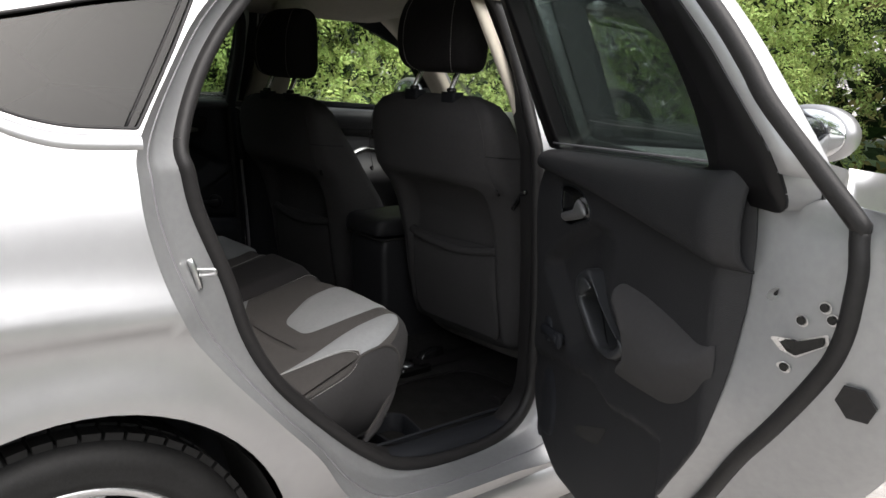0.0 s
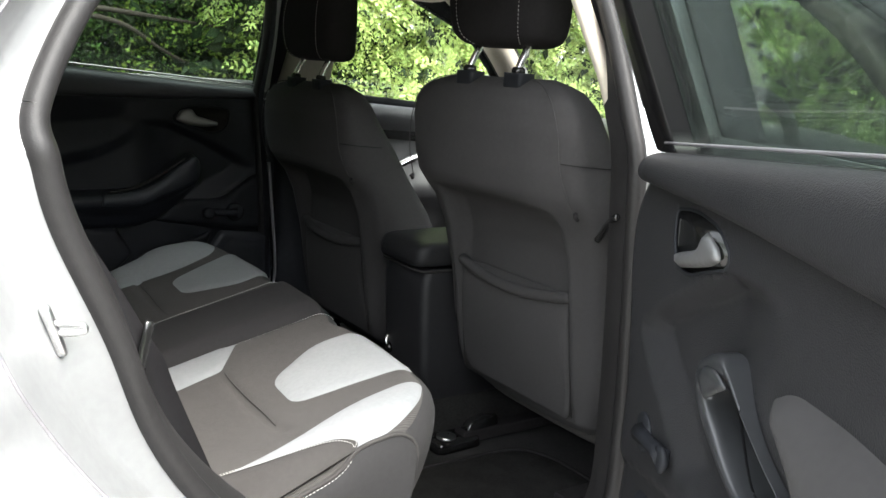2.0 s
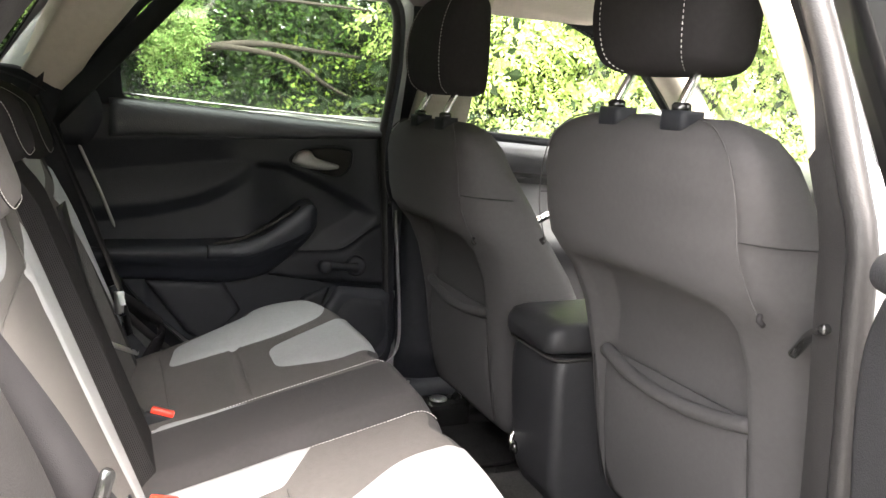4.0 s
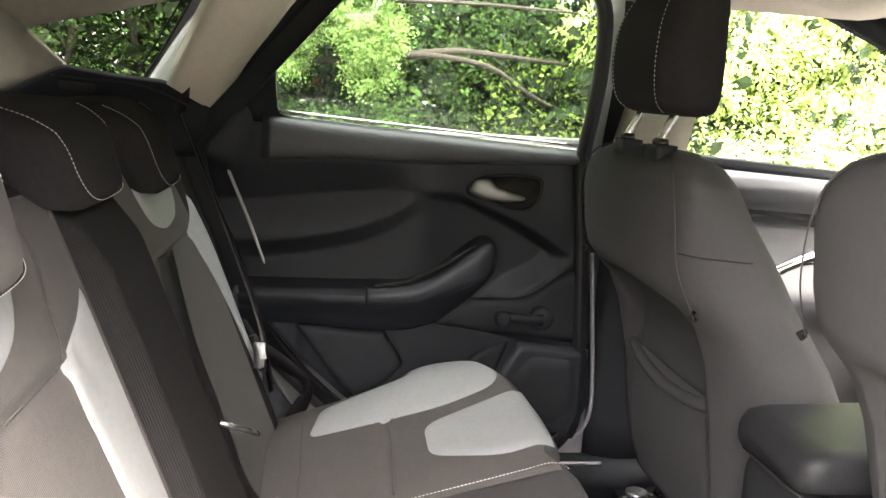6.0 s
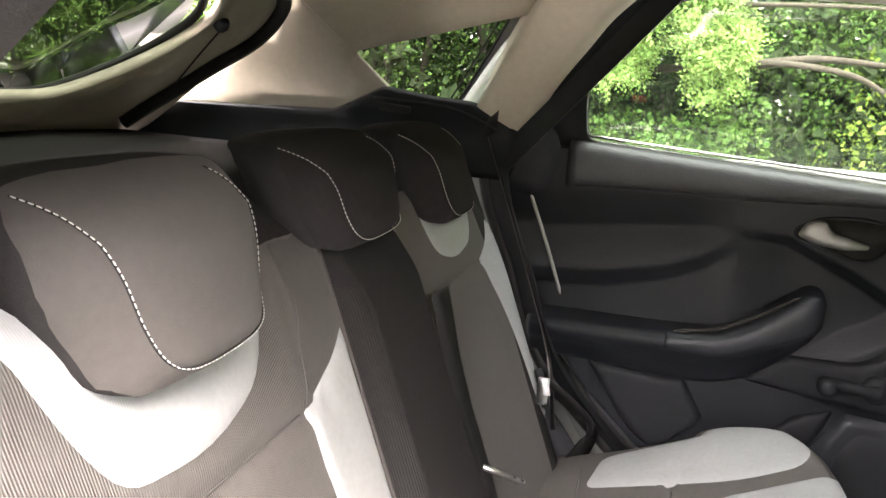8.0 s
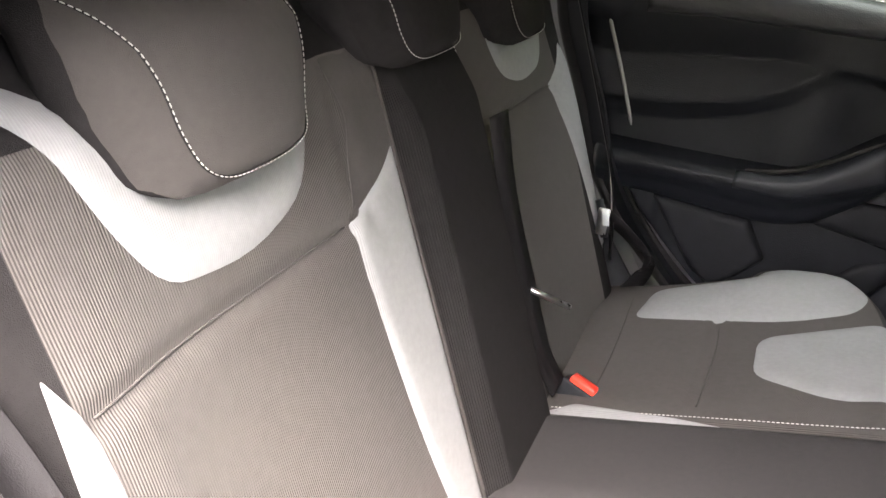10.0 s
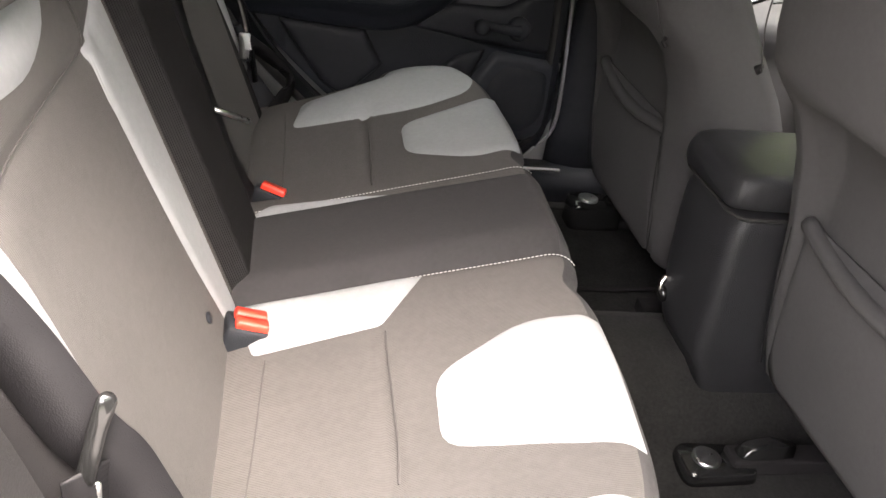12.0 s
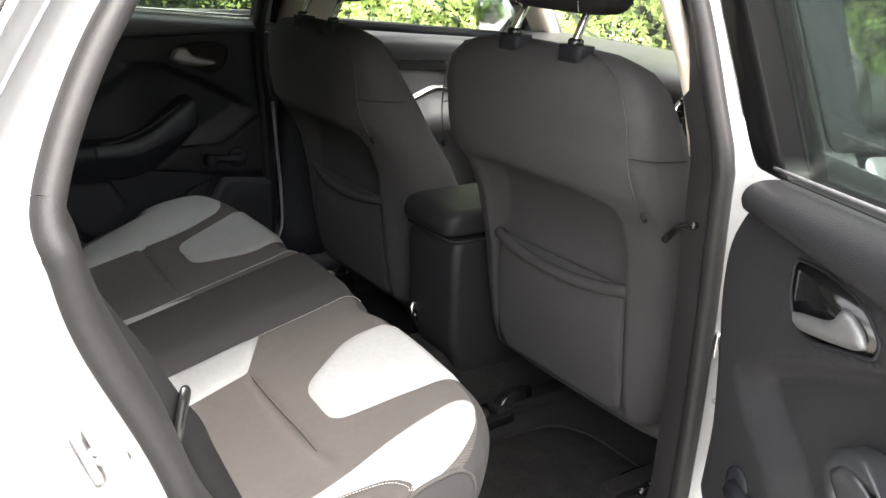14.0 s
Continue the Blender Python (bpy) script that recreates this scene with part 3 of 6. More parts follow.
t_out = rounded([(-.67, 1.00), (.67, 1.00), (.66, 1.20), (.58, 1.385), (-.58, 1.385), (-.66, 1.20)], .05)
t_half = [(.40, 1.085), (.476, 1.136), (.518, 1.184), (.531, 1.235), (.497, 1.272), (.44, 1.30), (.30, 1.325)]
t_in = rounded([*t_half, *[(-y, z) for y, z in t_half[::-1]]], .05)
tail = part("tailgate", sheet(t_out, lambda a, b: (tail_x(a, b) + .03, a, b), (t_in,), .05), BEIGE, body, "closed tailgate with pale beige inner frame", solid=0.02)
part("glass", sheet(t_in, lambda a, b: (tail_x(a, b) - .02, a, b), (), .1), REAR_TINT, tail, "tinted rear screen", solid=0.004)
part("outer_skin", sheet(t_out, lambda a, b: (tail_x(a, b) - .04, a, b), ([(a * 1.13, 1.205 + (b - 1.205) * 1.25) for a, b in t_in],), .05), PAINT, tail, solid=0.01)
part("glass_seal", tube([(tail_x(a, b), a, b) for a, b in [*t_in, t_in[0]]], .009, 6, False), RUBBER, tail)
o_half = [(.585, 1.03), (.598, 1.067), (.630, 1.147), (.652, 1.203), (.630, 1.253), (.589, 1.283), (.53, 1.306), (.35, 1.335)]
o2 = curve([*o_half, *[(-y, z) for y, z in o_half[::-1]]], 6)
part("opening_seal", tube([(tail_x(a, b) + .06, a, b) for a, b in o2], .014, 8), RUBBER, body)
for s in (-1, 1):
    part("shelf_cord_knob", tube([(.098, s * .548, 1.222), (.104, s * .546, 1.224), (.112, s * .543, 1.227), (.120, s * .541, 1.229)], [.008, .0155, .0155, .009], 14), BLACK, tail, "round black cord knob")
    part("shelf_cord", tube(curve([(.115, s * .543, 1.222), (.03, s * .575, 1.15), (-.06, s * .60, 1.06)], 4), .0016, 5), BLACK, tail)

# rear wheels
def wheel(at, s):
    prof = [(.235, .785), (.238, .872), (.246, .882), (.258, .886), (.262, .884), (.275, .889), (.297, .882), (.308, .868), (.318, .845), (.320, .78), (.318, .715), (.305, .69), (.26, .68), (.235, .70)]
    ang = np.linspace(0, 2 * math.pi, 73)
    pt = lambda r, y, a: (at[0] + r * math.cos(a), s * y, .32 + r * math.sin(a))
    w = part("wheel", loft([[pt(r, y, a) for r, y in ((.236, .80), (.238, .868), (.244, .877), (.228, .873), (.222, .85), (.218, .80))] for a in ang], False, True), ALLOY, body, "silver alloy wheel with a black tyre")
    part("tyre", loft([[pt(r, y, a) for r, y in prof] for a in ang], False, True), TYRE, w, "black tyre with worn tread")
    blocks = []
    for a in np.linspace(0, 2 * math.pi, 60, endpoint=False):
        for y0, y1, sk in ((.835, .866, .03), (.795, .828, .02), (.75, .788, 0)):
            blocks.append(loft([[pt(r, y, b) for r in (.310, .3235 if y < .85 else .318) for y in (y0, y1)] for b in (a + sk, a + sk + .085)], False, False))
            q = [pt(r, y, b) for b in (a + sk, a + sk + .085) for r in (.31, .3235 if y1 < .85 else .3215) for y in (y0, y1)]
            blocks[-1] = (q, [[2, 3, 7, 6], [0, 1, 3, 2], [4, 6, 7, 5], [1, 5, 7, 3], [0, 2, 6, 4]])
    part("tread", join(*blocks), TYRE, w, smooth=False, kind="stuff")
    for k in range(10):
        a = 2 * math.pi * k / 10 + .1
        part("spoke", loft([[pt(r, y + d, a + o / r) for o, d in ((-hw, -.01), (-hw * .6, .006), (hw * .6, .006), (hw, -.01), (hw * .8, -.035), (-hw * .8, -.035))] for r, hw, y in ((.05, .020, .835), (.12, .013, .845), (.226, .019, .862))]), ALLOY, w)
    part("hub_cap", loft([[pt(r, y, a) for a in ang[:-1]] for r, y in ((.055, .82), (.052, .845), (.03, .852), (.005, .853))]), ALLOY, w)
    part("brake_disc", loft([[pt(r, y, a) for a in ang[:-1]] for r, y in ((.145, .77), (.145, .78), (.01, .781))]), STEEL, w)
    return w


wheel((AXLE, 0), -1)
wheel((AXLE, 0), 1)
wheel((2.968, 0), -1)
wheel((2.968, 0), 1)

# ---- rear bench ----
CUSHION = curve([(.70, .455), (.76, .487), (.90, .525), (1.05, .566), (1.14, .590), (1.185, .598), (1.212, .580), (1.216, .545), (1.197, .48), (1.145, .40), (1.085, .345)], 10)
CS = np.r_[0, np.cumsum([np.hypot(*(b - a)) for a, b in zip(CUSHION, CUSHION[1:])])]
CX, CZ = [p[0] for p in CUSHION], [p[1] for p in CUSHION]
TOP_X, TOP_S = [x for x, z in zip(CX[:51], CZ[:51])], CS[:51]


def cushion(y, q):
    """The bench's upper side: y across it, q along it from its back over the front edge."""
    x, z = np.interp(q, CS, CX), np.interp(q, CS, CZ)
    a = abs(y)
    front = step01((x - .95) / .2)
    c = abs(y - .03)
    z += 0.020 * step01((.125 - c) / .05) * step01((1.235 - x) / .06)
    z -= 0.012 * math.exp(-(((a - .33) / .13) ** 2)) * step01((1.12 - x) / .2)
    z += (0.026 * math.exp(-(((a - .59) / .085) ** 2)) * math.exp(-(((x - 1.03) / .16) ** 2)) + 0.006 * math.exp(-(((a - .52) / .07) ** 2))) * step01((z - .38) / .15)
    out = min(1.0, max(0.0, a - .585) / .065)
    z -= 0.022 * out ** 2.5 * step01((z - .36) / .2)
    u = min(1.0, max(0.0, a - .43) / .222)
    pull = .115 * (1 - math.sqrt(1 - (.985 * u) ** 2)) / .83
    x -= 0.014 * math.exp(-(((c - .19) / .03) ** 2)) * step01((x - 1.12) / .06)
    z -= 0.006 * math.exp(-(((x - .955) / .008) ** 2)) * step01((a - .19) / .03) * step01((.53 - a) / .03)
    z -= 0.007 * math.exp(-(((c - .12) / .006) ** 2))
    x += .036 * y - pull * front + .013 * front * step01((.52 - a) / .2)
    return Vector((x, y, z))


def on_surface(fn, a, b, h):
    e = 0.004
    n = (fn(a + e, b) - fn(a - e, b)).cross(fn(a, b + e) - fn(a, b - e))
    return fn(a, b) + n.normalized() * h


def grid(fn, A, B):
    V = [tuple(fn(a, b)) for a in A for b in B]
    m = len(B)
    return V, [[i * m + j, i * m + j + 1, (i + 1) * m + j + 1, (i + 1) * m + j] for i in range(len(A) - 1) for j in range(m - 1)]


def along(x):
    return float(np.interp(x, TOP_X, TOP_S))


def flat(pts):
    """(x, y) on the cushion's top to its own (y, q)."""
    return [(p[1], along(p[0]) if p[0] < 1.205 else along(1.205) + (p[0] - 1.205), *p[2:]) for p in pts]


bench = thing("rear_bench_seat", (.9, 0, .3), "charcoal and pale grey cloth rear bench seat", "car seat")
ya = sorted({*np.round(np.linspace(-.65, .65, 131), 4), -.09, .15})
q_front = float(np.interp(1.205, TOP_X, TOP_S)) + .006
qs = np.linspace(0, q_front, 70)
seat = part("cushion", join(grid(cushion, [y for y in ya if y <= -.09], qs), grid(cushion, [y for y in ya if y >= .15], qs)), FABRIC, bench, "charcoal ribbed cloth seat cushion")
part("centre_cushion", grid(cushion, [y for y in ya if -.09 <= y <= .15], qs), CENTRE, seat, "plain dark grey cloth centre strip")
part("cushion_front", grid(cushion, ya, np.linspace(q_front, CS[-1], 24)), BACKCLOTH, seat, "plain charcoal cushion front")
for s in (-1, 1):  # upholstered ends
    rows = []
    for q in np.linspace(0, CS[-1], 60):
        e = cushion(s * .65, q)
        zb = min(e.z, .345)
        rows.append([tuple(e)] + [(e.x - dx * step01((e.x - .8) / .2) * step01((e.z - .4) / .1), s * y, mix(e.z, zb, t)) for y, t, dx in ((.6535, .04, .0), (.657, .2, .006), (.652, .45, .020), (.630, .75, .045), (.58, 1, .075))])
    part("cushion_side", loft(rows, False, False), BACKCLOTH, seat, "charcoal cloth side of the cushion")
under = [[(x, y, z) for x, z in ((.72, .46), (.72, .32), (1.03, .33), (1.09, .40), (1.08, .47))] for y in (-.56, .56)]
part("cushion_base", loft(under), CLOTH, bench, smooth=False)
skin = lambda a, b, h=0: on_surface(cushion, a, b, -h)
for s in (-1, 1):
    patch = [(s * y, q, *r) for y, q, *r in flat([(1.008 if s < 0 else 1.018, .30, .03), (1.112, .232, .06), (1.20, .240, .01), (1.228, .250, .005), (1.225, .475, .005), (1.17, .462, .03), (1.005 if s < 0 else 1.018, .418, .03)])]
    part("light_panel", padded(rounded(patch), skin), LIGHT, seat, "pale grey cloth panel")
    wedge = [(s * y, q) for y, q in flat([(1.014, .095), (.956, .190), (.80, .205), (.765, .095)] if s < 0 else [(1.0, .153), (.93, .163), (.86, .174), (.80, .183), (.765, .155)])]
    part("light_wedge", padded(rounded(wedge, .008), skin), LIGHT, seat, "pale grey cloth wedge")
    wing = [(s * y, q, *r) for y, q, *r in flat([(.850, .552, .003), (.94, .563, .05), (1.05, .550, .05), (1.16, .535, .04), (1.212, .552, .03), (1.205, .615, .04), (1.16, .6485, .02), (1.082, .6485, .004), (1.062, .6365, .01), (1.03, .626, .02), (.99, .609, .04), (.927, .587, .05)] if s < 0 else [(.82, .475, .02), (.93, .470, .05), (1.06, .462, .05), (1.16, .492, .04), (1.212, .552, .03), (1.205, .615, .04), (1.16, .6485, .02), (1.05, .6485, .004), (1.02, .60, .05), (.84, .585, .03)])]
    part("light_side_panel", padded(rounded(wing), skin, .003), LIGHT, seat, "pale grey cloth side panel")
    if s < 0:
        ear = [(s * y, q, *r) for y, q, *r in flat([(.80, .535, .01), (.851, .556, .03), (.927, .589, .05), (.99, .611, .05), (1.03, .628, .03), (1.06, .638, .02), (1.078, .6475, .004), (.80, .6475, .004)])]
        part("side_piece", padded(rounded(ear), skin, .0045), FABRIC2, seat)
        part("side_stitching", stitches([skin(s * y, q, .005) for y, q in curve(flat([(.80, .534), (.851, .555), (.927, .588), (.99, .610), (1.03, .627), (1.062, .638), (1.080, .648)]), 8)], .0006, .003, .0014), PIPING, seat, "pale double stitching")
        part("side_stitching", stitches([skin(s * y, q, .006) for y, q in curve(flat([(.80, .539), (.851, .560), (.927, .593), (.99, .615), (1.028, .631), (1.056, .641), (1.072, .648)]), 8)], .0006, .003, .0014), PIPING, seat, "pale double stitching")
    part("edge_stitching", stitches([cushion(s * .65, q) + Vector((0, s * .003, -.004)) for q in np.linspace(along(.80), along(1.055), 30)], .0008, .004, .002), PIPING, seat, "pale edge stitching")
    part("edge_piping", tube([cushion(s * .65, q) for q in np.linspace(0, CS[-1] * .93, 60)], .0035, 6), FABRIC2, seat)
    part("seam_stitching", stitches([skin(s * y, q, .0016) for y, q in curve([(y + (.056 if s > 0 else -.02), q) for y, q in flat([(.77, .112), (.95, .111), (1.10, .112), (1.19, .118)]) + [(.122, along(1.2) + .03)]], 14)], .0008, .004, .0018), PIPING, seat, "pale seam stitching")
    part("seam", tube([skin(s * y, q, .0005) for y, q in curve(flat([(.960, .20), (.964, .376), (.960, .455)]), 10)], .0014, 6), FABRIC2, seat)
    part("seam", tube([skin(s * y, q, .0005) for y, q in curve(flat([(.815, .215), (.812, .38), (.805, .545)]), 10)], .0012, 6), FABRIC2, seat)

# backrest: y across, q its height
def backrest(y, q):
    a, c = abs(y), abs(y - .04)
    x = .947 - .38 * q
    x += 0.030 * step01((.1115 - c) / .028) * step01((1.02 - q) / .1)
    x -= 0.004 * math.exp(-(((a - .34) / .13) ** 2)) * step01((.9 - q) / .1)
    x += (0.012 * math.exp(-(((a - .535) / .06) ** 2)) if y < 0 else 0.018 * math.exp(-(((a - .575) / .06) ** 2))) * step01((1.0 - q) / .2)
    x -= 0.006 * math.exp(-(((q - .862) / .009) ** 2)) * step01((a - .17) / .03) * step01((.56 - a) / .03)
    x -= 0.004 * math.exp(-(((y + .165 - .25 * (q - .93) ** 2 * 10) / .016) ** 2)) * step01((q - .80) / .08)
    x -= 0.12 * (max(0.0, a - (.56 if y < 0 else .605)) / .10) ** 2.5
    x -= 0.10 * (max(0.0, q - .98) / .085) ** 2.6
    return Vector((x, y, min(q, 1.055)))


EDGE_R, EDGE_L = -.074, .150  # the raised middle panel's sides
back = part("backrest", join(grid(backrest, np.linspace(-.548, EDGE_R, 62), np.linspace(.44, 1.008, 95)), grid(backrest, np.linspace(EDGE_L, .548, 52), np.linspace(.44, 1.008, 95))), FABRIC, bench, "charcoal ribbed cloth backrest")
part("centre_panel", grid(backrest, np.linspace(EDGE_R, EDGE_L, 35), np.linspace(.44, 1.008, 95)), FABRIC3, back, "black cloth centre panel")
for s in (-1, 1):
    part("side_bolster", grid(backrest, np.linspace(s * .548, s * .645, 19), np.linspace(.44, 1.008, 73)), CLOTH, back, "black cloth side bolster")
part("backrest_top", grid(backrest, np.linspace(-.645, .645, 65), np.linspace(1.008, 1.065, 14)), CLOTH, back, "black backrest top")
part("backrest_shell", loft([[(x + d, y, z) for y, z in ((-.60, .46), (.60, .46), (.60, .985), (-.60, .985))] for x, d in ((.46, 0), (.51, 0))]), CARPET, bench, smooth=False)
bskin = lambda a, b, h=0: on_surface(backrest, a, b, h)
shoulder = [(-.192, .866, .004), (-.150, .95, .1), (-.168, 1.006, .01), (-.074, 1.006, .01), (-.072, .915, .01), (-.10, .896, .05)]
part("shoulder_piece", padded(rounded(shoulder), bskin, .002), FABRIC2, back, "plain charcoal cloth shoulder")
part("light_wedge", padded(rounded([(-.078, .910, .003), (-.108, .893, .05), (-.192, .862, .003), (-.184, .74, .1), (-.170, .62, .1), (-.142, .500, .01), (-.082, .478, .01), (-.079, .70, .1)]), bskin, .004, .012, .006), LIGHT, back, "pale grey cloth wedge")
part("light_wedge", padded(rounded([(.153, .912, .004), (.172, .88, .01), (.178, .70, .1), (.168, .478, .01), (.152, .478, .01)]), bskin, .005, .006, .006), LIGHT, back, "pale grey cloth wedge")
for s in (-1, 1):
    k = 0.0 if s < 0 else .045
    u = [(.527, 1.036, .01), (.497, 1.012, .03), (.470, .945, .04), (.440, .901, .03), (.340, .890, .05), (.250, .914, .04), (.216, .975, .02), (.30, 1.0, .02), (.43, 1.0, .03), (.49, 1.037, .01)]
    part("light_yoke", padded(rounded([(s * (y + k), *r) for y, *r in u]), bskin, .004, .012, .009), LIGHT, back, "pale grey cloth yoke below the headrest")
    o = [(-.560, .900, .005), (-.541, .862, .01), (-.535, .75, .1), (-.540, .63, .01), (-.552, .62, .01), (-.570, .78, .1)] if s < 0 else [(.598, .921, .004), (.512, .868, .01), (.516, .838, .03), (.540, .777, .1), (.556, .70, .1), (.570, .60, .03), (.590, .565, .01), (.612, .62, .05), (.620, .75, .1), (.616, .88, .03)]
    part("light_side_panel", padded(rounded(o), bskin, .004, .008, .007), LIGHT, back, "pale grey cloth side panel")
    part("seam", tube([bskin(s * y, q, .0015) for y, q in curve([(.200, .862), (.30, .862), (.42, .862), (.535, .862)], 8)], .001, 6), FABRIC2, back)
part("shoulder_seam", tube([bskin(y, q, .0025) for y, q in curve([(-.191, .866), (-.152, .95), (-.170, 1.0)], 8)], .0006, 6), FABRIC2, back)
part("centre_piping", tube([bskin(EDGE_R, q, .001) for q in np.linspace(.50, 1.0, 30)], .0026, 6), FABRIC2, back)
part("centre_piping", tube([bskin(EDGE_L, q, .003) for q in np.linspace(.49, .915, 40)], [.002] + [.0042] * 39, 6), PIPING, back, "pale piping beside the split")
part("split_stitching", stitches([bskin(EDGE_L - .01, q, .0015) for q in np.linspace(.915, .995, 16)], .0008, .004, .002), PIPING, back, "pale stitching")


def rear_headrest(y0, w, z0, z1, cloth):
    h = thing("rear_headrest", (.57, y0, z0), "charcoal cloth rear headrest with pale stitching", "headrest", "rear headrests")
    def face(y, q):
        t = (q - z0) / (z1 - z0)
        wid = w * (.74 + .30 * step01(t * 1.4))
        e = min(1.0, abs(y) / wid)
        x = .947 - .38 * q + .015 + .038 * (1 - e ** 3.2) * (1 - (2 * t - 1) ** 6 * .8) - .05 * max(0, t - .75) * 4 * .4
        return Vector((x, y0 + y, q))
    out = [(-w * .62, z0 + .004), (w * .62, z0 + .004), (w * .90, mix(z0, z1, .3)), (w, mix(z0, z1, .62)), (w * .97, z1 - .015), (w * .7, z1), (-w * .7, z1), (-w * .97, z1 - .015), (-w, mix(z0, z1, .62)), (-w * .90, mix(z0, z1, .3))]
    out = curve(out, 5, True)
    front = sheet(out, face, (), .012)
    part("cushion", front, cloth, h, "charcoal cloth headrest cushion")
    rim = [tuple(face(a, b)) for a, b in out]
    part("back_shell", loft([rim, [(x - .03, y, z) for x, y, z in rim], [(x - .055, y0 + (y - y0) * .9, z0 + (z - z0) * .97) for x, y, z in rim], [(x - .068, y0 + (y - y0) * .4, mix(z0, z1, .5) + (z - mix(z0, z1, .5)) * .4) for x, y, z in rim]]), CLOTH, h)
    f = w / .118
    left = [(-.006, .085), (-.040, .100), (-.060, .18), (-.071, .36), (-.078, .62), (-.090, .85), (-.104, .95)]
    right = [(.042, .115), (.076, .19), (.092, .37), (.097, .62), (.093, .84), (.080, .95)]
    line = curve([(y * f, mix(z0, z1, t)) for y, t in left[::-1] + right], 10)
    part("stitching", stitches([face(a, b) + Vector((.0015, 0, 0)) for a, b in line], .00055, .0034, .0015), PIPING, h, "pale stitching")
    part("seam", tube([face(a, b) for a, b in line], .0009, 5), CLOTH, h)
    return h


# middle and far rests take a darker cloth, the light's falloff painted in
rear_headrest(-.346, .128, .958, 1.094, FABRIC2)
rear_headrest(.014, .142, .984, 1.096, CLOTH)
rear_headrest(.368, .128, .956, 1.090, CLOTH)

for s in (-1, 1):
    part("anchor_cover", tube([bskin(s * .196, .546, h) for h in (0, .003, .004)], [.0075, .0075, .004], 12), BLACK, back, "small round anchor cover")

# belts, buckles
def buckle(at, turn, double, label):
    b = thing("seat_belt_buckle", at, label, "buckle", "belt buckles")
    m = Matrix.Translation(at) @ Euler((radians(-8), radians(14), radians(turn))).to_matrix().to_4x4()
    put = lambda g: moved(g, lambda x, y, z: m @ Vector((x, y, z)))
    w = .025 if double else .0135
    part("housing", put(loft([[(x * k, y * k, z) for x, y in rounded([(-.027, -w), (.027, -w), (.027, w), (-.027, w)], .006)] for z, k in ((-.06, .94), (.020, 1), (.030, .985), (.034, .93))])), BLACK, b, "black plastic buckle housing")
    for y in ((-.0125, .0125) if double else (0,)):
        button = part("release_button", put(loft([[(.004 + x * k, y + v * k, z) for x, v in rounded([(-.021, -.0085), (.021, -.0085), (.021, .0085), (-.021, .0085)], .003)] for z, k in ((.024, 1), (.040, 1), (.044, .93))])), RED, b, "red release button")
        part("slot", put(box(-.012, .016, y + .0088, y + .0118, .02, .0345)), STEEL, button, smooth=False)
    if double:
        part("well", put(loft([[(.010 + x, y, z) for x, y in rounded([(-.04, -w - .006), (.040, -w - .006), (.040, w + .010), (-.04, w + .010)], .01)] for z in (-.045, -.012)], False)), CLOTH, b, "dark pocket round the buckle", solid=.003)
    return b


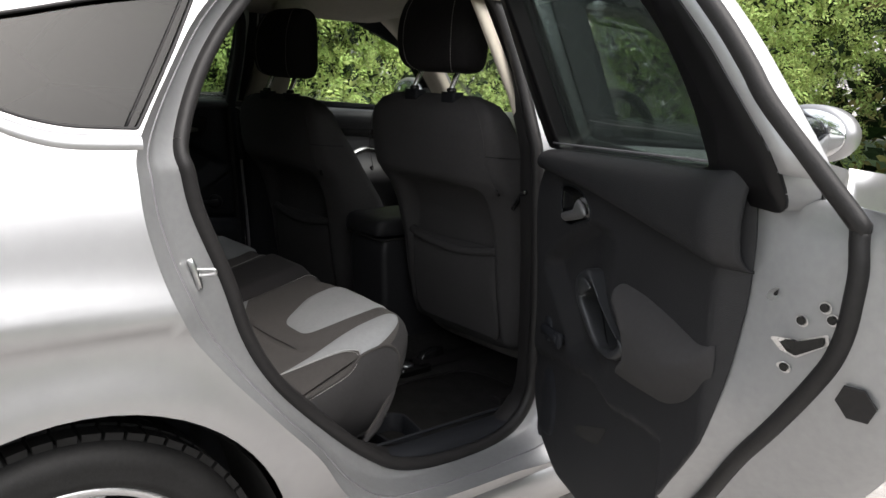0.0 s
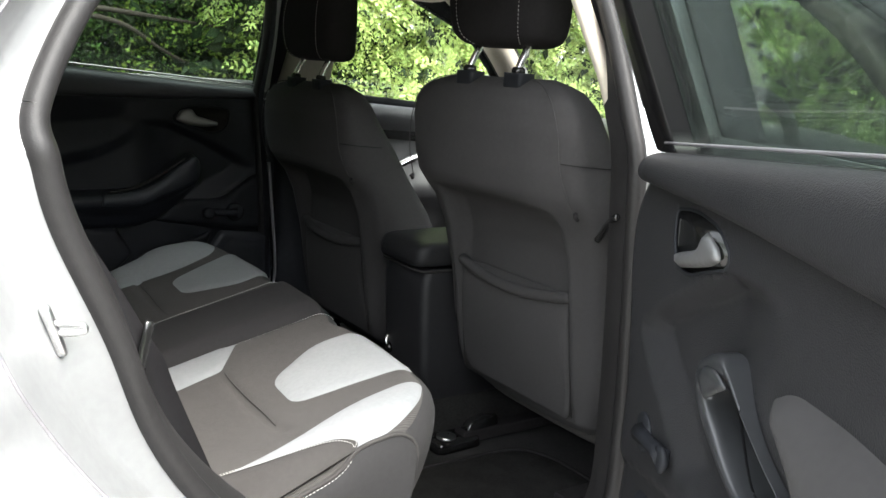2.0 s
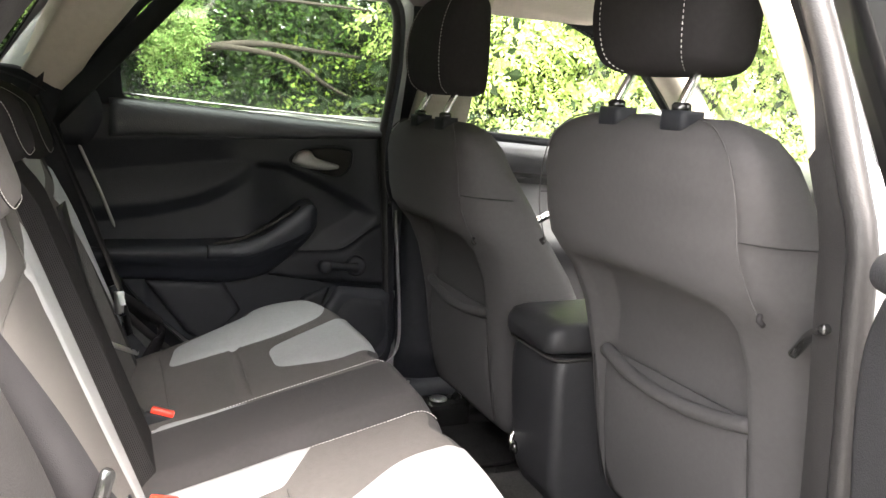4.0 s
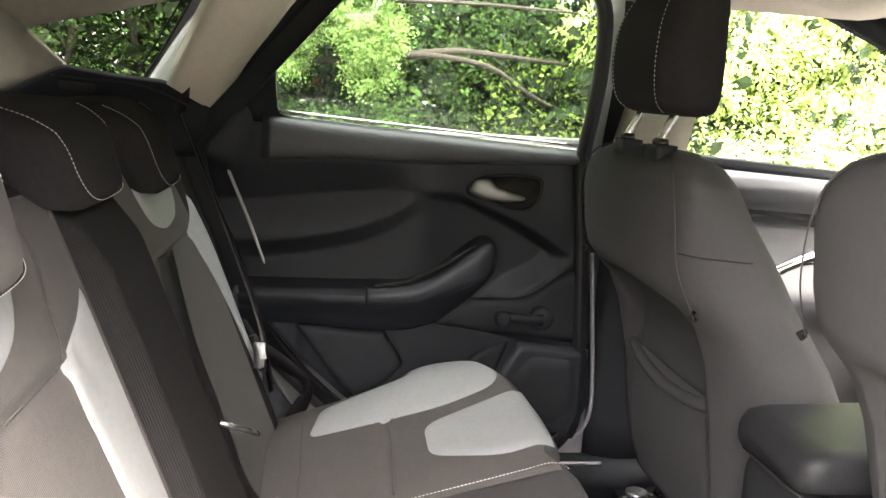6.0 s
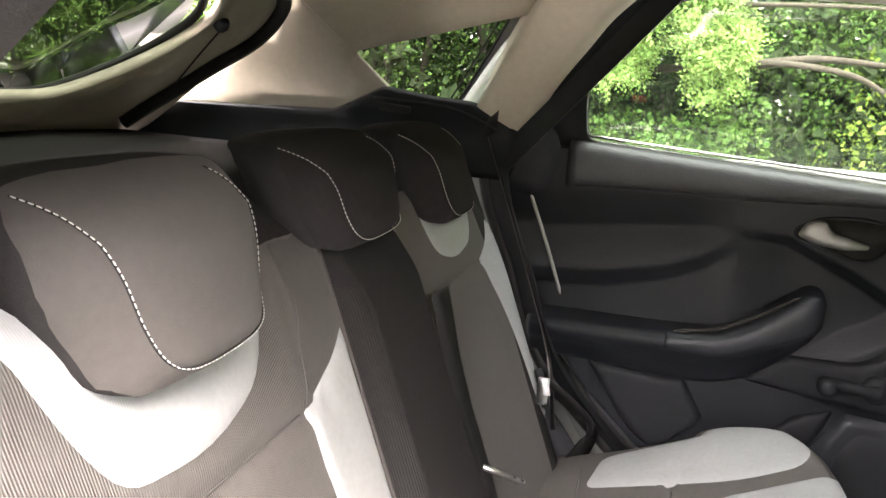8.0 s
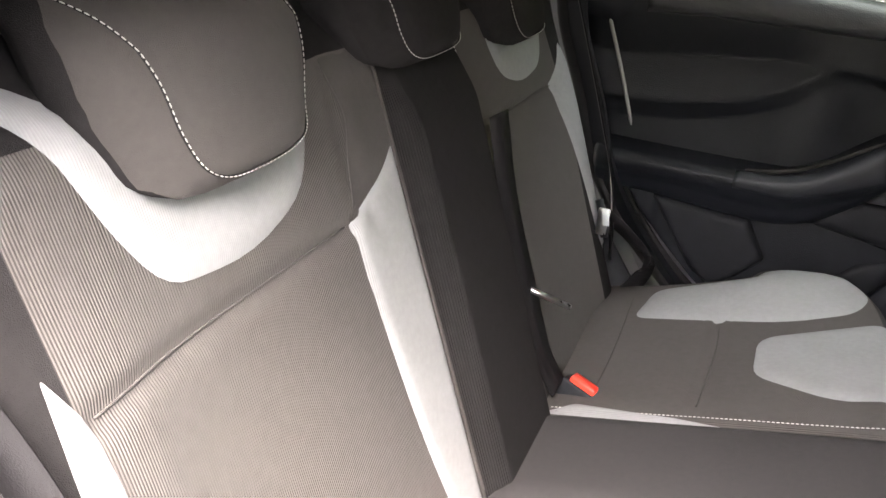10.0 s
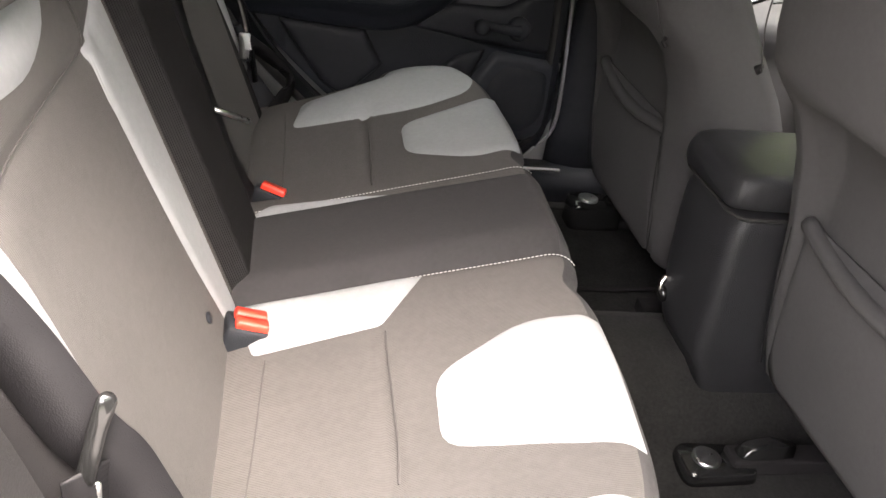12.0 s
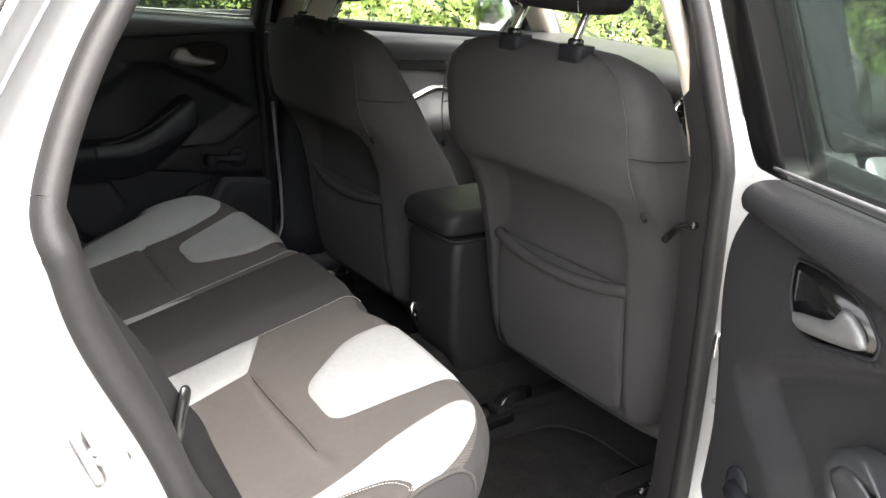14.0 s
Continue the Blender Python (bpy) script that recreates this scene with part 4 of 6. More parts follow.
buckle((.776, -.160, .478), 4, True, "black double seat belt buckle with red buttons")
buckle((.795, .222, .470), -14, False, "black seat belt buckle with a red button")
for s in (-1, 1):
    belt = thing("seat_belt", (.72, s * .58, .5), "black rear seat belt hanging against the backrest" if s > 0 else "black rear seat belt slack beside the door opening", "seat belt", "rear seat belts")
    up = [(.585, .668, 1.06), (.641, .664, .92), (.686, .662, .803), (.728, .655, .690), (.748, .625, .63), (.765, .590, .55)] if s > 0 else [(.515, -.63, 1.07), (.570, -.612, .955), (.612, -.597, .880), (.652, -.593, .812), (.688, -.597, .745), (.708, -.592, .712), (.722, -.588, .675), (.742, -.588, .625), (.772, -.594, .55), (.80, -.612, .47)]
    part("shoulder_strap", ribbon(curve(up, 8), .046, .0016, (.25, s * -.9, 0.1) if s > 0 else (lambda t: (.85, .12 + .3 * t, .5 - .3 * t))), WEB, belt, "black woven strap")
    low = [(.735, s * .590, .64), (.79, s * .600, .60), (.83, s * .615, .55), (.80, s * .63, .47)] if s > 0 else [(.694, -.604, .715), (.694, -.610, .67), (.704, -.616, .61), (.72, -.625, .54), (.73, -.635, .47)]
    part("lap_strap", ribbon(curve(low, 8), .046, .0016, lambda t: (.5 - t, s * -.6, .6)), WEB, belt, "black woven strap")
    if s > 0:
        tongue = part("tongue", tube([(.728, .575, .665), (.742, .574, .63), (.75, .57, .60)], .0075, 10), BLACK, belt, "black belt tongue")
    else:
        bar = curve([(.708, -.598, .776), (.7045, -.602, .764), (.700, -.604, .748), (.6955, -.606, .728), (.692, -.606, .712), (.690, -.605, .700)], 4)
        tongue = part("tongue", loft([[tuple(Vector(p) + Vector((.85, .2, -.35)).normalized() * (.0072 * e * math.cos(a)) + Vector((-.2, .95, .1)).normalized() * (.0042 * e * math.sin(a))) for a in np.linspace(0, 2 * math.pi, 14, endpoint=False)] for p, e in zip(bar, [.5, .85] + [1.0] * (len(bar) - 4) + [.95, .6])]), GLOSSY, belt, "glossy black belt tongue bar")
        part("tongue_plate", sheet(rounded([(-.006, 0), (.006, 0), (.005, .030), (-.005, .030)], .003), lambda a, b: (.694 + a, -.603, .700 - b), (), .02), STEEL, tongue, "bright metal tongue", solid=.002)
    if s > 0:
        part("tongue_plate", sheet(rounded([(-.011, 0), (.011, 0), (.009, .05), (-.009, .05)], .004), lambda a, b: (.742 + a, s * .565, .655 - b), (), .02), STEEL, tongue, "bright metal tongue", solid=.0025)
    if s > 0:
        part("label", sheet([(-.006, 0), (.006, 0), (.006, .03), (-.006, .03)], lambda a, b: (.750 + a - b * .2, s * .561, .625 + b), (), .02), WHITE, belt, "small white belt label", solid=.0008)
# the middle belt's tongue parked against the backrest
mid = thing("centre_seat_belt", (.70, .18, .6), "black centre seat belt with metal tongue lying on the backrest", "seat belt", "rear seat belts")
part("strap", ribbon(curve([(.645, .158, .90), (.672, .168, .78), (.712, .178, .66), (.745, .19, .56), (.775, .205, .50)], 8), .04, .0016, (.3, .95, 0)), WEB, mid, "black woven strap")
part("tongue", tube([(.715, .185, .655), (.735, .205, .64), (.765, .235, .618)], .0045, 6), STEEL, mid, "bright metal tongue")

# ---- front seats ----
def front_seat(s):
    """A front seat; the passenger's stands lower and further back than the driver's."""
    y0 = s * .368
    bx, bz = (0, 0) if s < 0 else (-.022, -.043)
    f = thing("car_seat", (1.62 + bx, y0, .32), "charcoal cloth driver's seat with rear map pocket" if s < 0 else "charcoal cloth passenger seat with rear map pocket, set lower", "car seat", "front seats")
    at = lambda x, y, z: (x + bx, y0 + y, z + bz)
    zs = (.445, .47, .52, .60, .70, .80, .855, .885, .91, .95, 1.02, 1.06, 1.09, 1.105)
    rear = (1.525, 1.497, 1.484, 1.470, 1.456, 1.436, 1.412, 1.384, 1.364, 1.354, 1.350, 1.354, 1.368, 1.395)
    widest = (1.60, 1.62, 1.63, 1.63, 1.63, 1.575, 1.535, 1.513, 1.495, 1.465, 1.415, 1.40, 1.40, 1.41)
    wide = (.185, .215, .232, .245, .254, .260, .262, .262, .260, .256, .248, .236, .205, .14)
    over = (.03, .05, .06, .07, .07, .07, .07, .07, .075, .085, .09, .085, .06, .02)
    Z = sorted({*np.linspace(.445, 1.105, 72).round(4), .875, .88, .885, .89, .895})
    ang = np.linspace(0, 2 * math.pi, 112, endpoint=False)
    rings = []
    for z in Z:
        r, m, w, d = (np.interp(z, zs, v) for v in (rear, widest, wide, over))
        row = []
        for a in ang:
            c, q = math.cos(a), math.sin(a)
            if c > 0:
                y = w * math.copysign(abs(q) ** .42, q)
                x = m - (m - r) * c ** .42
                cut_in = step01((.180 - abs(y)) / .014) * step01((.888 + .012 * math.cos(y * 8) - z) / .030)
                x += mix(.013, .048, step01((z - .60) / .25)) * cut_in
            else:
                y = w * math.copysign(abs(q) ** .7, q)
                x = m + d * abs(c) ** .8
            row.append(at(x, y, z))
        rings.append(row)
    part("backrest", loft(rings), BACKCLOTH, f, "charcoal cloth backrest")
    rx = lambda z: float(np.interp(z, zs, rear))
    pk = rounded([(-.170, .475), (.170, .475), (.170, .728, .01), (-.170, .728, .01)], .03)
    sag = lambda y, z: z - .020 * (1 - (y / .172) ** 2) * step01((z - .5) / .22)
    slack = lambda y, z: rx(z) + mix(.013, .048, step01((z - .60) / .25)) - .003 - .011 * math.cos(y / .172 * 1.45) * step01((z - .50) / .2)
    part("map_pocket", sheet(pk, lambda a, b: at(slack(a, sag(a, b)), a, sag(a, b)), (), .02), BACKCLOTH, f, "slack cloth map pocket", solid=.004)
    part("pocket_band", tube([at(slack(y, sag(y, .722)) - .003, y, sag(y, .722)) for y in np.linspace(-.172, .172, 24)], .0115, 8), BACKCLOTH, f, "padded elastic pocket edge")
    for k in (-1, 1):
        part("seam", tube([at(rx(z) + .004, k * .181, z) for z in np.linspace(.49, .71, 16)], .0008, 6), CLOTH, f)
        crown = [(1.400, .085, 1.104), (1.372, .150, 1.098), (1.358, .198, 1.068), (1.356, .222, 1.02), (1.360, .232, .96), (1.372, .240, .92), (1.388, .250, .885)]
        part("shoulder_seam", tube([at(x - .001, k * y, z) for x, y, z in curve(crown, 6)], .0011, 6), BACKCLOTH, f)
        part("side_seam", tube([at(x, k * y, z) for x, y, z in curve([(1.360, .230, .972), (1.385, .249, .970), (1.42, .256, .968), (1.46, .257, .966)], 5)], .0010, 6), CLOTH, f)
        part("seam_loop", tube([at(x, k * y, z) for x, y, z in ((1.386, .250, .893), (1.381, .255, .888), (1.387, .256, .882))], .0035, 6), CLOTH, f)
    # seat pad
    rr = []
    for x, w, zt, zb in ((1.575, .18, .50, .42), (1.60, .235, .53, .40), (1.67, .255, .545, .38), (1.85, .26, .565, .37), (1.98, .255, .575, .38), (2.03, .24, .55, .41), (2.045, .2, .50, .44)):
        rr.append([at(x, w * math.copysign(abs(math.cos(a)) ** .5, math.cos(a)), (zt + zb) / 2 + (zt - zb) / 2 * math.copysign(abs(math.sin(a)) ** .5, math.sin(a))) for a in np.linspace(0, 2 * math.pi, 32, endpoint=False)])
    part("seat_cushion", loft(rr), FABRIC, f, "charcoal cloth seat cushion")
    # headrest, posts
    hr = []
    for z, w, d, xc in ((1.140, .085, .05, 1.425), (1.147, .118, .090, 1.418), (1.168, .140, .112, 1.410), (1.22, .150, .118, 1.405), (1.28, .144, .112, 1.408), (1.325, .126, .092, 1.418), (1.347, .09, .055, 1.426), (1.352, .05, .02, 1.43)):
        hr.append([at(xc + d / 2 * math.copysign(abs(math.sin(a)) ** .6, math.sin(a)), .95 * w * math.copysign(abs(math.cos(a)) ** .6, math.cos(a)), z + .018) for a in np.linspace(0, 2 * math.pi, 44, endpoint=False)])
    hr = [[tuple(p) for p in r] for r in zip(*[curve(list(col), 4) for col in zip(*hr)])]
    rest = part("headrest", loft(hr), CLOTH, f, "black cloth headrest")
    for k in (-1, 1):
        col = [(x - .001, y, z) for x, y, z in (r[int(44 * (.75 + k * .075))] for r in hr)]
        part("stitching", stitches(col[3:-4], .0007, .004, .003), PIPING, rest, "pale stitching")
        part("post", tube(curve([at(1.384, k * .073, 1.07), at(1.382, k * .073, 1.115), at(1.402, k * .071, 1.16), at(1.408, k * .071, 1.19)], 6), .0068, 10), CHROME, f, "chrome headrest post")
        guide = part("post_guide", loft([[at(1.386 + a, k * .073 + b, z) for a, b in rounded([(-.018, -.026), (.018, -.026), (.018, .026), (-.018, .026)], .01)] for z in (1.084, 1.108, 1.113)]), BLACK, f, "black plastic post guide")
        part("collar", tube([at(1.384, k * .073, 1.108), at(1.383, k * .073, 1.120), at(1.383, k * .073, 1.123)], [.0125, .0125, .009], 12), GLOSSY, guide)
    # rails and mounting
    for k in (-1, 1):
        y1 = y0 + k * .17
        part("rail", box(1.50, 2.0, y1 - .02, y1 + .02, .298, .325), CLOTH, f, smooth=False, bevel=.004)
        fx, fz = (1.464, 0) if s < 0 and k > 0 else (1.49, .05) if s > 0 and k > 0 else (1.60, 0)
        foot = part("rail_foot", loft([[(fx + .004 + a * q, y1 + b * q, z) for a, b in rounded([(-.045, -.036), (.075, -.030), (.075, .030), (-.045, .036)], .02)] for z, q in ((.292, 1.04), (.308 + fz, 1), (.314 + fz, .94))]), GLOSSY, f, "gloss black rail foot")
        part("bracket", loft([[(x - 1.464 + fx, y1 + b, z + c + fz) for b, c in rounded([(-w, 0), (w, 0), (w * .6, h), (-w * .6, h)], .006)] for x, w, z, h in ((1.505, .016, .308, .012), (1.525, .020, .310, .032), (1.56, .018, .312, .040), (1.60, .012, .316, .030))]), GLOSSY, f, "gloss black slide bracket")
        bolt = part("bolt", tube([(fx, y1, .312 + fz), (fx, y1, .3185 + fz), (fx, y1, .3195 + fz)], [.022, .022, .017], 20), STEEL, foot, "bright rail bolt")
    return f


front_seat(-1)
front_seat(1)
# folding hook for bags beside the driver's backrest: front belt anchor strap
fb = thing("front_seat_belt_guide", (1.44, -.67, .86), "black belt guide beside the driver's backrest", "belt guide")
part("guide_arm", tube(curve([(1.432, -.628, .848), (1.430, -.640, .862), (1.415, -.665, .882), (1.380, -.716, .905)], 5), .006, 8), GLOSSY, fb)

# ---- centre console ----
con = thing("centre_console", (1.7, 0, .30), "black plastic centre console with a padded lid", "console")
sec = lambda x, w, z0, z1, r: [(x, a, b) for a, b in rounded([(-w, z0), (w, z0), (w, z1), (-w, z1)], r)]
shape = []
for z, x0, yl, yr in ((.300, 1.500, .055, -.098), (.400, 1.462, .050, -.106), (.430, 1.450, .056, -.106), (.50, 1.446, .072, -.105), (.58, 1.443, .082, -.103), (.64, 1.444, .086, -.099), (.665, 1.452, .084, -.095)):
    shape.append([(x, y, z) for x, y in rounded([(x0, yr, .022), (x0 - .004, yr * .4 + yl * .6, .05), (x0, yl, .03), (1.80, .105, .02), (1.80, -.105, .02)], .02, 7)])
part("body", loft([[tuple(p) for p in r] for r in zip(*[curve(list(c), 4) for c in zip(*shape)])]), PANEL, con, "black grained console body")
part("front_tunnel", loft([sec(x, w, .30, z1, .02) for x, w, z1 in ((1.79, .10, .62), (2.0, .105, .60), (2.2, .10, .58), (2.45, .12, .62))]), BLACK, con, "black console tunnel")
lid = part("lid", loft([[(x, y, z + .008 * math.cos(y * 14)) for y, z in rounded([(-w, .672), (w, .672), (w, z1), (-w, z1)], .020)] for x, w, z1 in ((1.430, .070, .700), (1.434, .084, .712), (1.444, .091, .722), (1.47, .094, .727), (1.60, .096, .730), (1.74, .098, .730), (1.76, .085, .71))]), PANEL, con, "black vinyl armrest lid")
part("lid_stitching", stitches(curve([(1.436, -.085, .701), (1.435, -.03, .708), (1.435, .03, .708), (1.440, .08, .702)], 8), .0008, .004, .002), CLOTH, lid)
part("lid_joint", tube(curve([(1.60, -.099, .672), (1.48, -.099, .670), (1.442, -.088, .669), (1.437, -.02, .669), (1.442, .078, .669)], 6), .003, 6), DARK, con)
part("catch", tube(curve([(1.446, .045, .482), (1.438, .040, .470), (1.440, .036, .452)], 5), .006, 8), CHROME, con, "small bright catch")
part("catch_base", tube([(1.449, .036, .455), (1.440, .036, .452), (1.436, .036, .451)], [.014, .013, .008], 12), GLOSSY, con)
part("parking_brake_lever", tube(curve([(1.95, -.06, .60), (2.05, -.06, .64), (2.15, -.06, .66)], 5), .018, 10), SOFT, con)
part("gear_lever", tube([(2.28, 0, .58), (2.30, 0, .74), (2.30, 0, .80)], [.01, .012, .025], 10), BLACK, con)

# ---- floor mats ----
for s in (-1, 1):
    out = rounded([(1.06, s * .30), (1.40, s * .275), (1.60, s * .285), (1.64, s * .36), (1.64, s * .60), (1.10, s * .62)], .05)
    m_ = part("floor_mat", padded(out, lambda a, b, h=0: (a, b, .297 + h + .02 * step01((1.12 - a) / .1)), .007, .012, .04), MAT, None, "black pile floor mat lying in the rear footwell", category="floor mat", group="rear floor mats")
    part("edge_binding", tube([(a, b, .299) for a, b in [*out, out[0]]], .0045, 6, False), CLOTH, m_, "dark bound edge")
tray = thing("floor_anchor_tray", (1.13, -.60, .29), "black plastic tray under the rear seat edge", "trim tray")
rim = rounded([(1.02, -.52), (1.175, -.505), (1.20, -.535), (1.175, -.64), (1.02, -.655)], .015)
part("tray_wall", loft([[(mix(a, 1.11, k), mix(b, -.58, k), z) for a, b in rim] for k, z in ((-.03, .290), (0, .345), (.05, .350), (.10, .345), (.14, .302))], False), BLACK, tray, "raised tray wall")
part("tray_base", sheet([(mix(a, 1.11, .14), mix(b, -.58, .14)) for a, b in rim], lambda a, b: (a, b, .304), (), .04), BLACK, tray)
part("tray_rib", box(1.085, 1.093, -.645, -.515, .30, .340), BLACK, tray, smooth=False, bevel=.002)
part("belt_anchor", tube([(1.15, -.515, .345), (1.152, -.512, .368), (1.148, -.515, .374)], [.008, .007, .003], 8), STEEL, tray, "small bright anchor pin")

# ---- rear doors: the same door twice, open on the right, closed on the left ----
HINGE, OPEN = (1.435, -0.914), radians(61)


def swung(x, yo, z):
    c, q = math.cos(OPEN), math.sin(OPEN)
    dx, dy = x - HINGE[0], -yo - HINGE[1]
    return (HINGE[0] + c * dx - q * dy, HINGE[1] + q * dx + c * dy, z)


TRIM = [(1.43, .995), (1.455, .90), (1.462, .70), (1.450, .50), (1.40, .405), (1.25, .385), (1.04, .40), (.92, .465), (.82, .555), (.745, .645), (.685, .725), (.638, .81), (.608, .905), (.605, .99), (.622, 1.055)]
TRIM_OPEN = [(1.405, .994), (1.448, .93), (1.445, .865), (1.425, .80), (1.402, .70), (1.405, .58), (1.415, .50), (1.36, .425), *TRIM[5:]]
GLASS = [(1.396, 1.022, .01), (.754, 1.062, .02), (.748, 1.15, .03), (.772, 1.235, .05), (.825, 1.292, .04), (.93, 1.328, .04), (1.385, 1.335, .02)]
FRAME = [(1.475, 1.02), (1.455, 1.20), (1.425, 1.365), (1.20, 1.392), (.92, 1.378), (.76, 1.325), (.672, 1.225), (.595, 1.09), (.598, 1.03)]

HOLES = [(0.621, 0.933), (0.559, 0.933), (0.583, 0.911), (0.55, 0.921), (0.602, 0.848)]
LATCH = [(0.602, 0.885), (0.600, 0.870), (0.588, 0.867), (0.556, 0.889), (0.557, 0.899), (0.586, 0.885)]
PLUG = (0.524, 0.832)


def glass_y(z):
    return 0.808 - max(0, z - 1.03) * .46


def belt_low(x):
    return float(np.interp(x, (.60, .84, 1.06, 1.36, 1.44), (.964, .980, .984, .997, 1.002)))


BEVEL_OUT = [(1.205, .660), (1.266, .711), (1.341, .754), (1.372, .778), (1.380, .799), (1.319, .837), (1.232, .882), (1.137, .923), (.95, .932), (.78, .915), (.75, .70), (1.0, .66)]
BEVEL_IN = [(1.175, .690), (1.238, .751), (1.295, .781), (1.326, .806), (1.317, .815), (1.247, .854), (1.130, .907), (.95, .918), (.80, .90), (.78, .715), (1.0, .68)]
POCKET_LINE = ((.80, .81, .90, 1.0, 1.04, 1.09, 1.222, 1.376, 1.42), (.667, .665, .655, .638, .644, .655, .631, .602, .597))


BOWL = rounded([(1.302, .962, .012), (1.300, .921, .02), (1.278, .896, .02), (1.244, .893, .03), (1.186, .911, .05), (1.146, .922, .01), (1.142, .938, .012), (1.176, .962, .03), (1.242, .970, .03)], .02)
WELL = curve([(1.134, .788), (1.112, .810), (1.082, .821), (1.050, .806), (.990, .777), (.960, .763), (.974, .742), (1.008, .730), (1.045, .731), (1.100, .760)], 5, True)


def open_face(x, z):
    """The open door's inner face: a sunk panel with a wide bevel, a lower pocket step, the rear edge turned away."""
    p = [(x, z)]
    y = .760
    if inside(p, BEVEL_OUT)[0]:
        d1 = edge_distance(p, BEVEL_OUT)[0]
        k = 1.0 if inside(p, BEVEL_IN)[0] else d1 / (d1 + edge_distance(p, BEVEL_IN)[0] + 1e-9)
        y += .024 * k * step01((x - 1.00) / .16)
    y += .010 * step01((float(np.interp(x, *POCKET_LINE)) - z) / .008) * step01((x - .80) / .02)
    return y


def turned(x, y, z):
    """The rear edge of the open door's trim turns away towards the shut face."""
    d = max(0.0, math.hypot(max(0.0, .712 - x), .012) - .012)
    return (x + .69 * d, y + .30 * d, z)


def speaker(P, T, low, depth):
    P("speaker_surround", padded(rounded([(1.272, .614, .012), (low - .012, .600, .012), (low + .006, .46, .04), (1.385, .40, .03), (1.24, .44, .03), (1.215, .52, .02)], .03), T(depth), .014, .010, .012), INSERT, None, "dark grey speaker surround")
    P("speaker_grille", padded(rounded([(1.298, .586, .02), (low - .040, .577, .02), (low - .030, .475, .04), (1.362, .425, .03), (1.272, .45, .03), (1.262, .53, .03)], .03), T(depth + .015), .006, .006, .012), BLACK, None, "black speaker grille")
    dots = []
    for i in range(int((low - .03 - 1.28) / .008)):
        for j in range(12):
            x, z = 1.280 + i * .008, .455 + j * .009
            c = T(depth + .0222)(x, z)
            dots.append(([(x + a, c[1], z + b) for a, b in ((-.0018, 0), (0, -.0018), (.0018, 0), (0, .0018))], [[0, 1, 2, 3]]))
    P("grille_mesh", join(*dots), DARK, None, smooth=False, kind="stuff")


def winder(P, face, proud):
    w0 = lambda a, b, h: (a, face(a, b) - .002 - h * proud, b)
    P("winder_base", loft([[w0(1.318 + r * math.cos(k), .667 + r * math.sin(k), h) for k in np.linspace(0, 2 * math.pi, 20, endpoint=False)] for r, h in ((.026, 0), (.026, .014), (.018, .020))]), BLACK, None, "black window winder boss")
    P("winder_arm", tube([w0(x, z, .024) for x, z in ((1.318, .667), (1.29, .668), (1.255, .671), (1.228, .672))], [.013, .010, .010, .013], 8), BLACK, None, "black window winder arm")
    P("winder_knob", tube([w0(1.227, .672, h) for h in (.02, .032, .05, .056)], [.012, .016, .017, .009], 12), BLACK, None, "black window winder knob")


def closed_face(x, z):
    """The closed door's inner face: the same pressing, with a soft ridge between two hollows behind the armrest."""
    low = float(np.interp(x, (.717, .818, .927, .985, 1.042), (.814, .823, .849, .873, .910)))
    high = float(np.interp(x, (.70, .87, .99, 1.06), (.893, .913, .925, .922)))
    w = step01((1.075 - x) / .13)
    return open_face(x, z) + w * float(np.interp(z, (.66, .70, low - .035, low, high, belt_low(x)), (0, .016, .014, -.005, .015, -.012)))


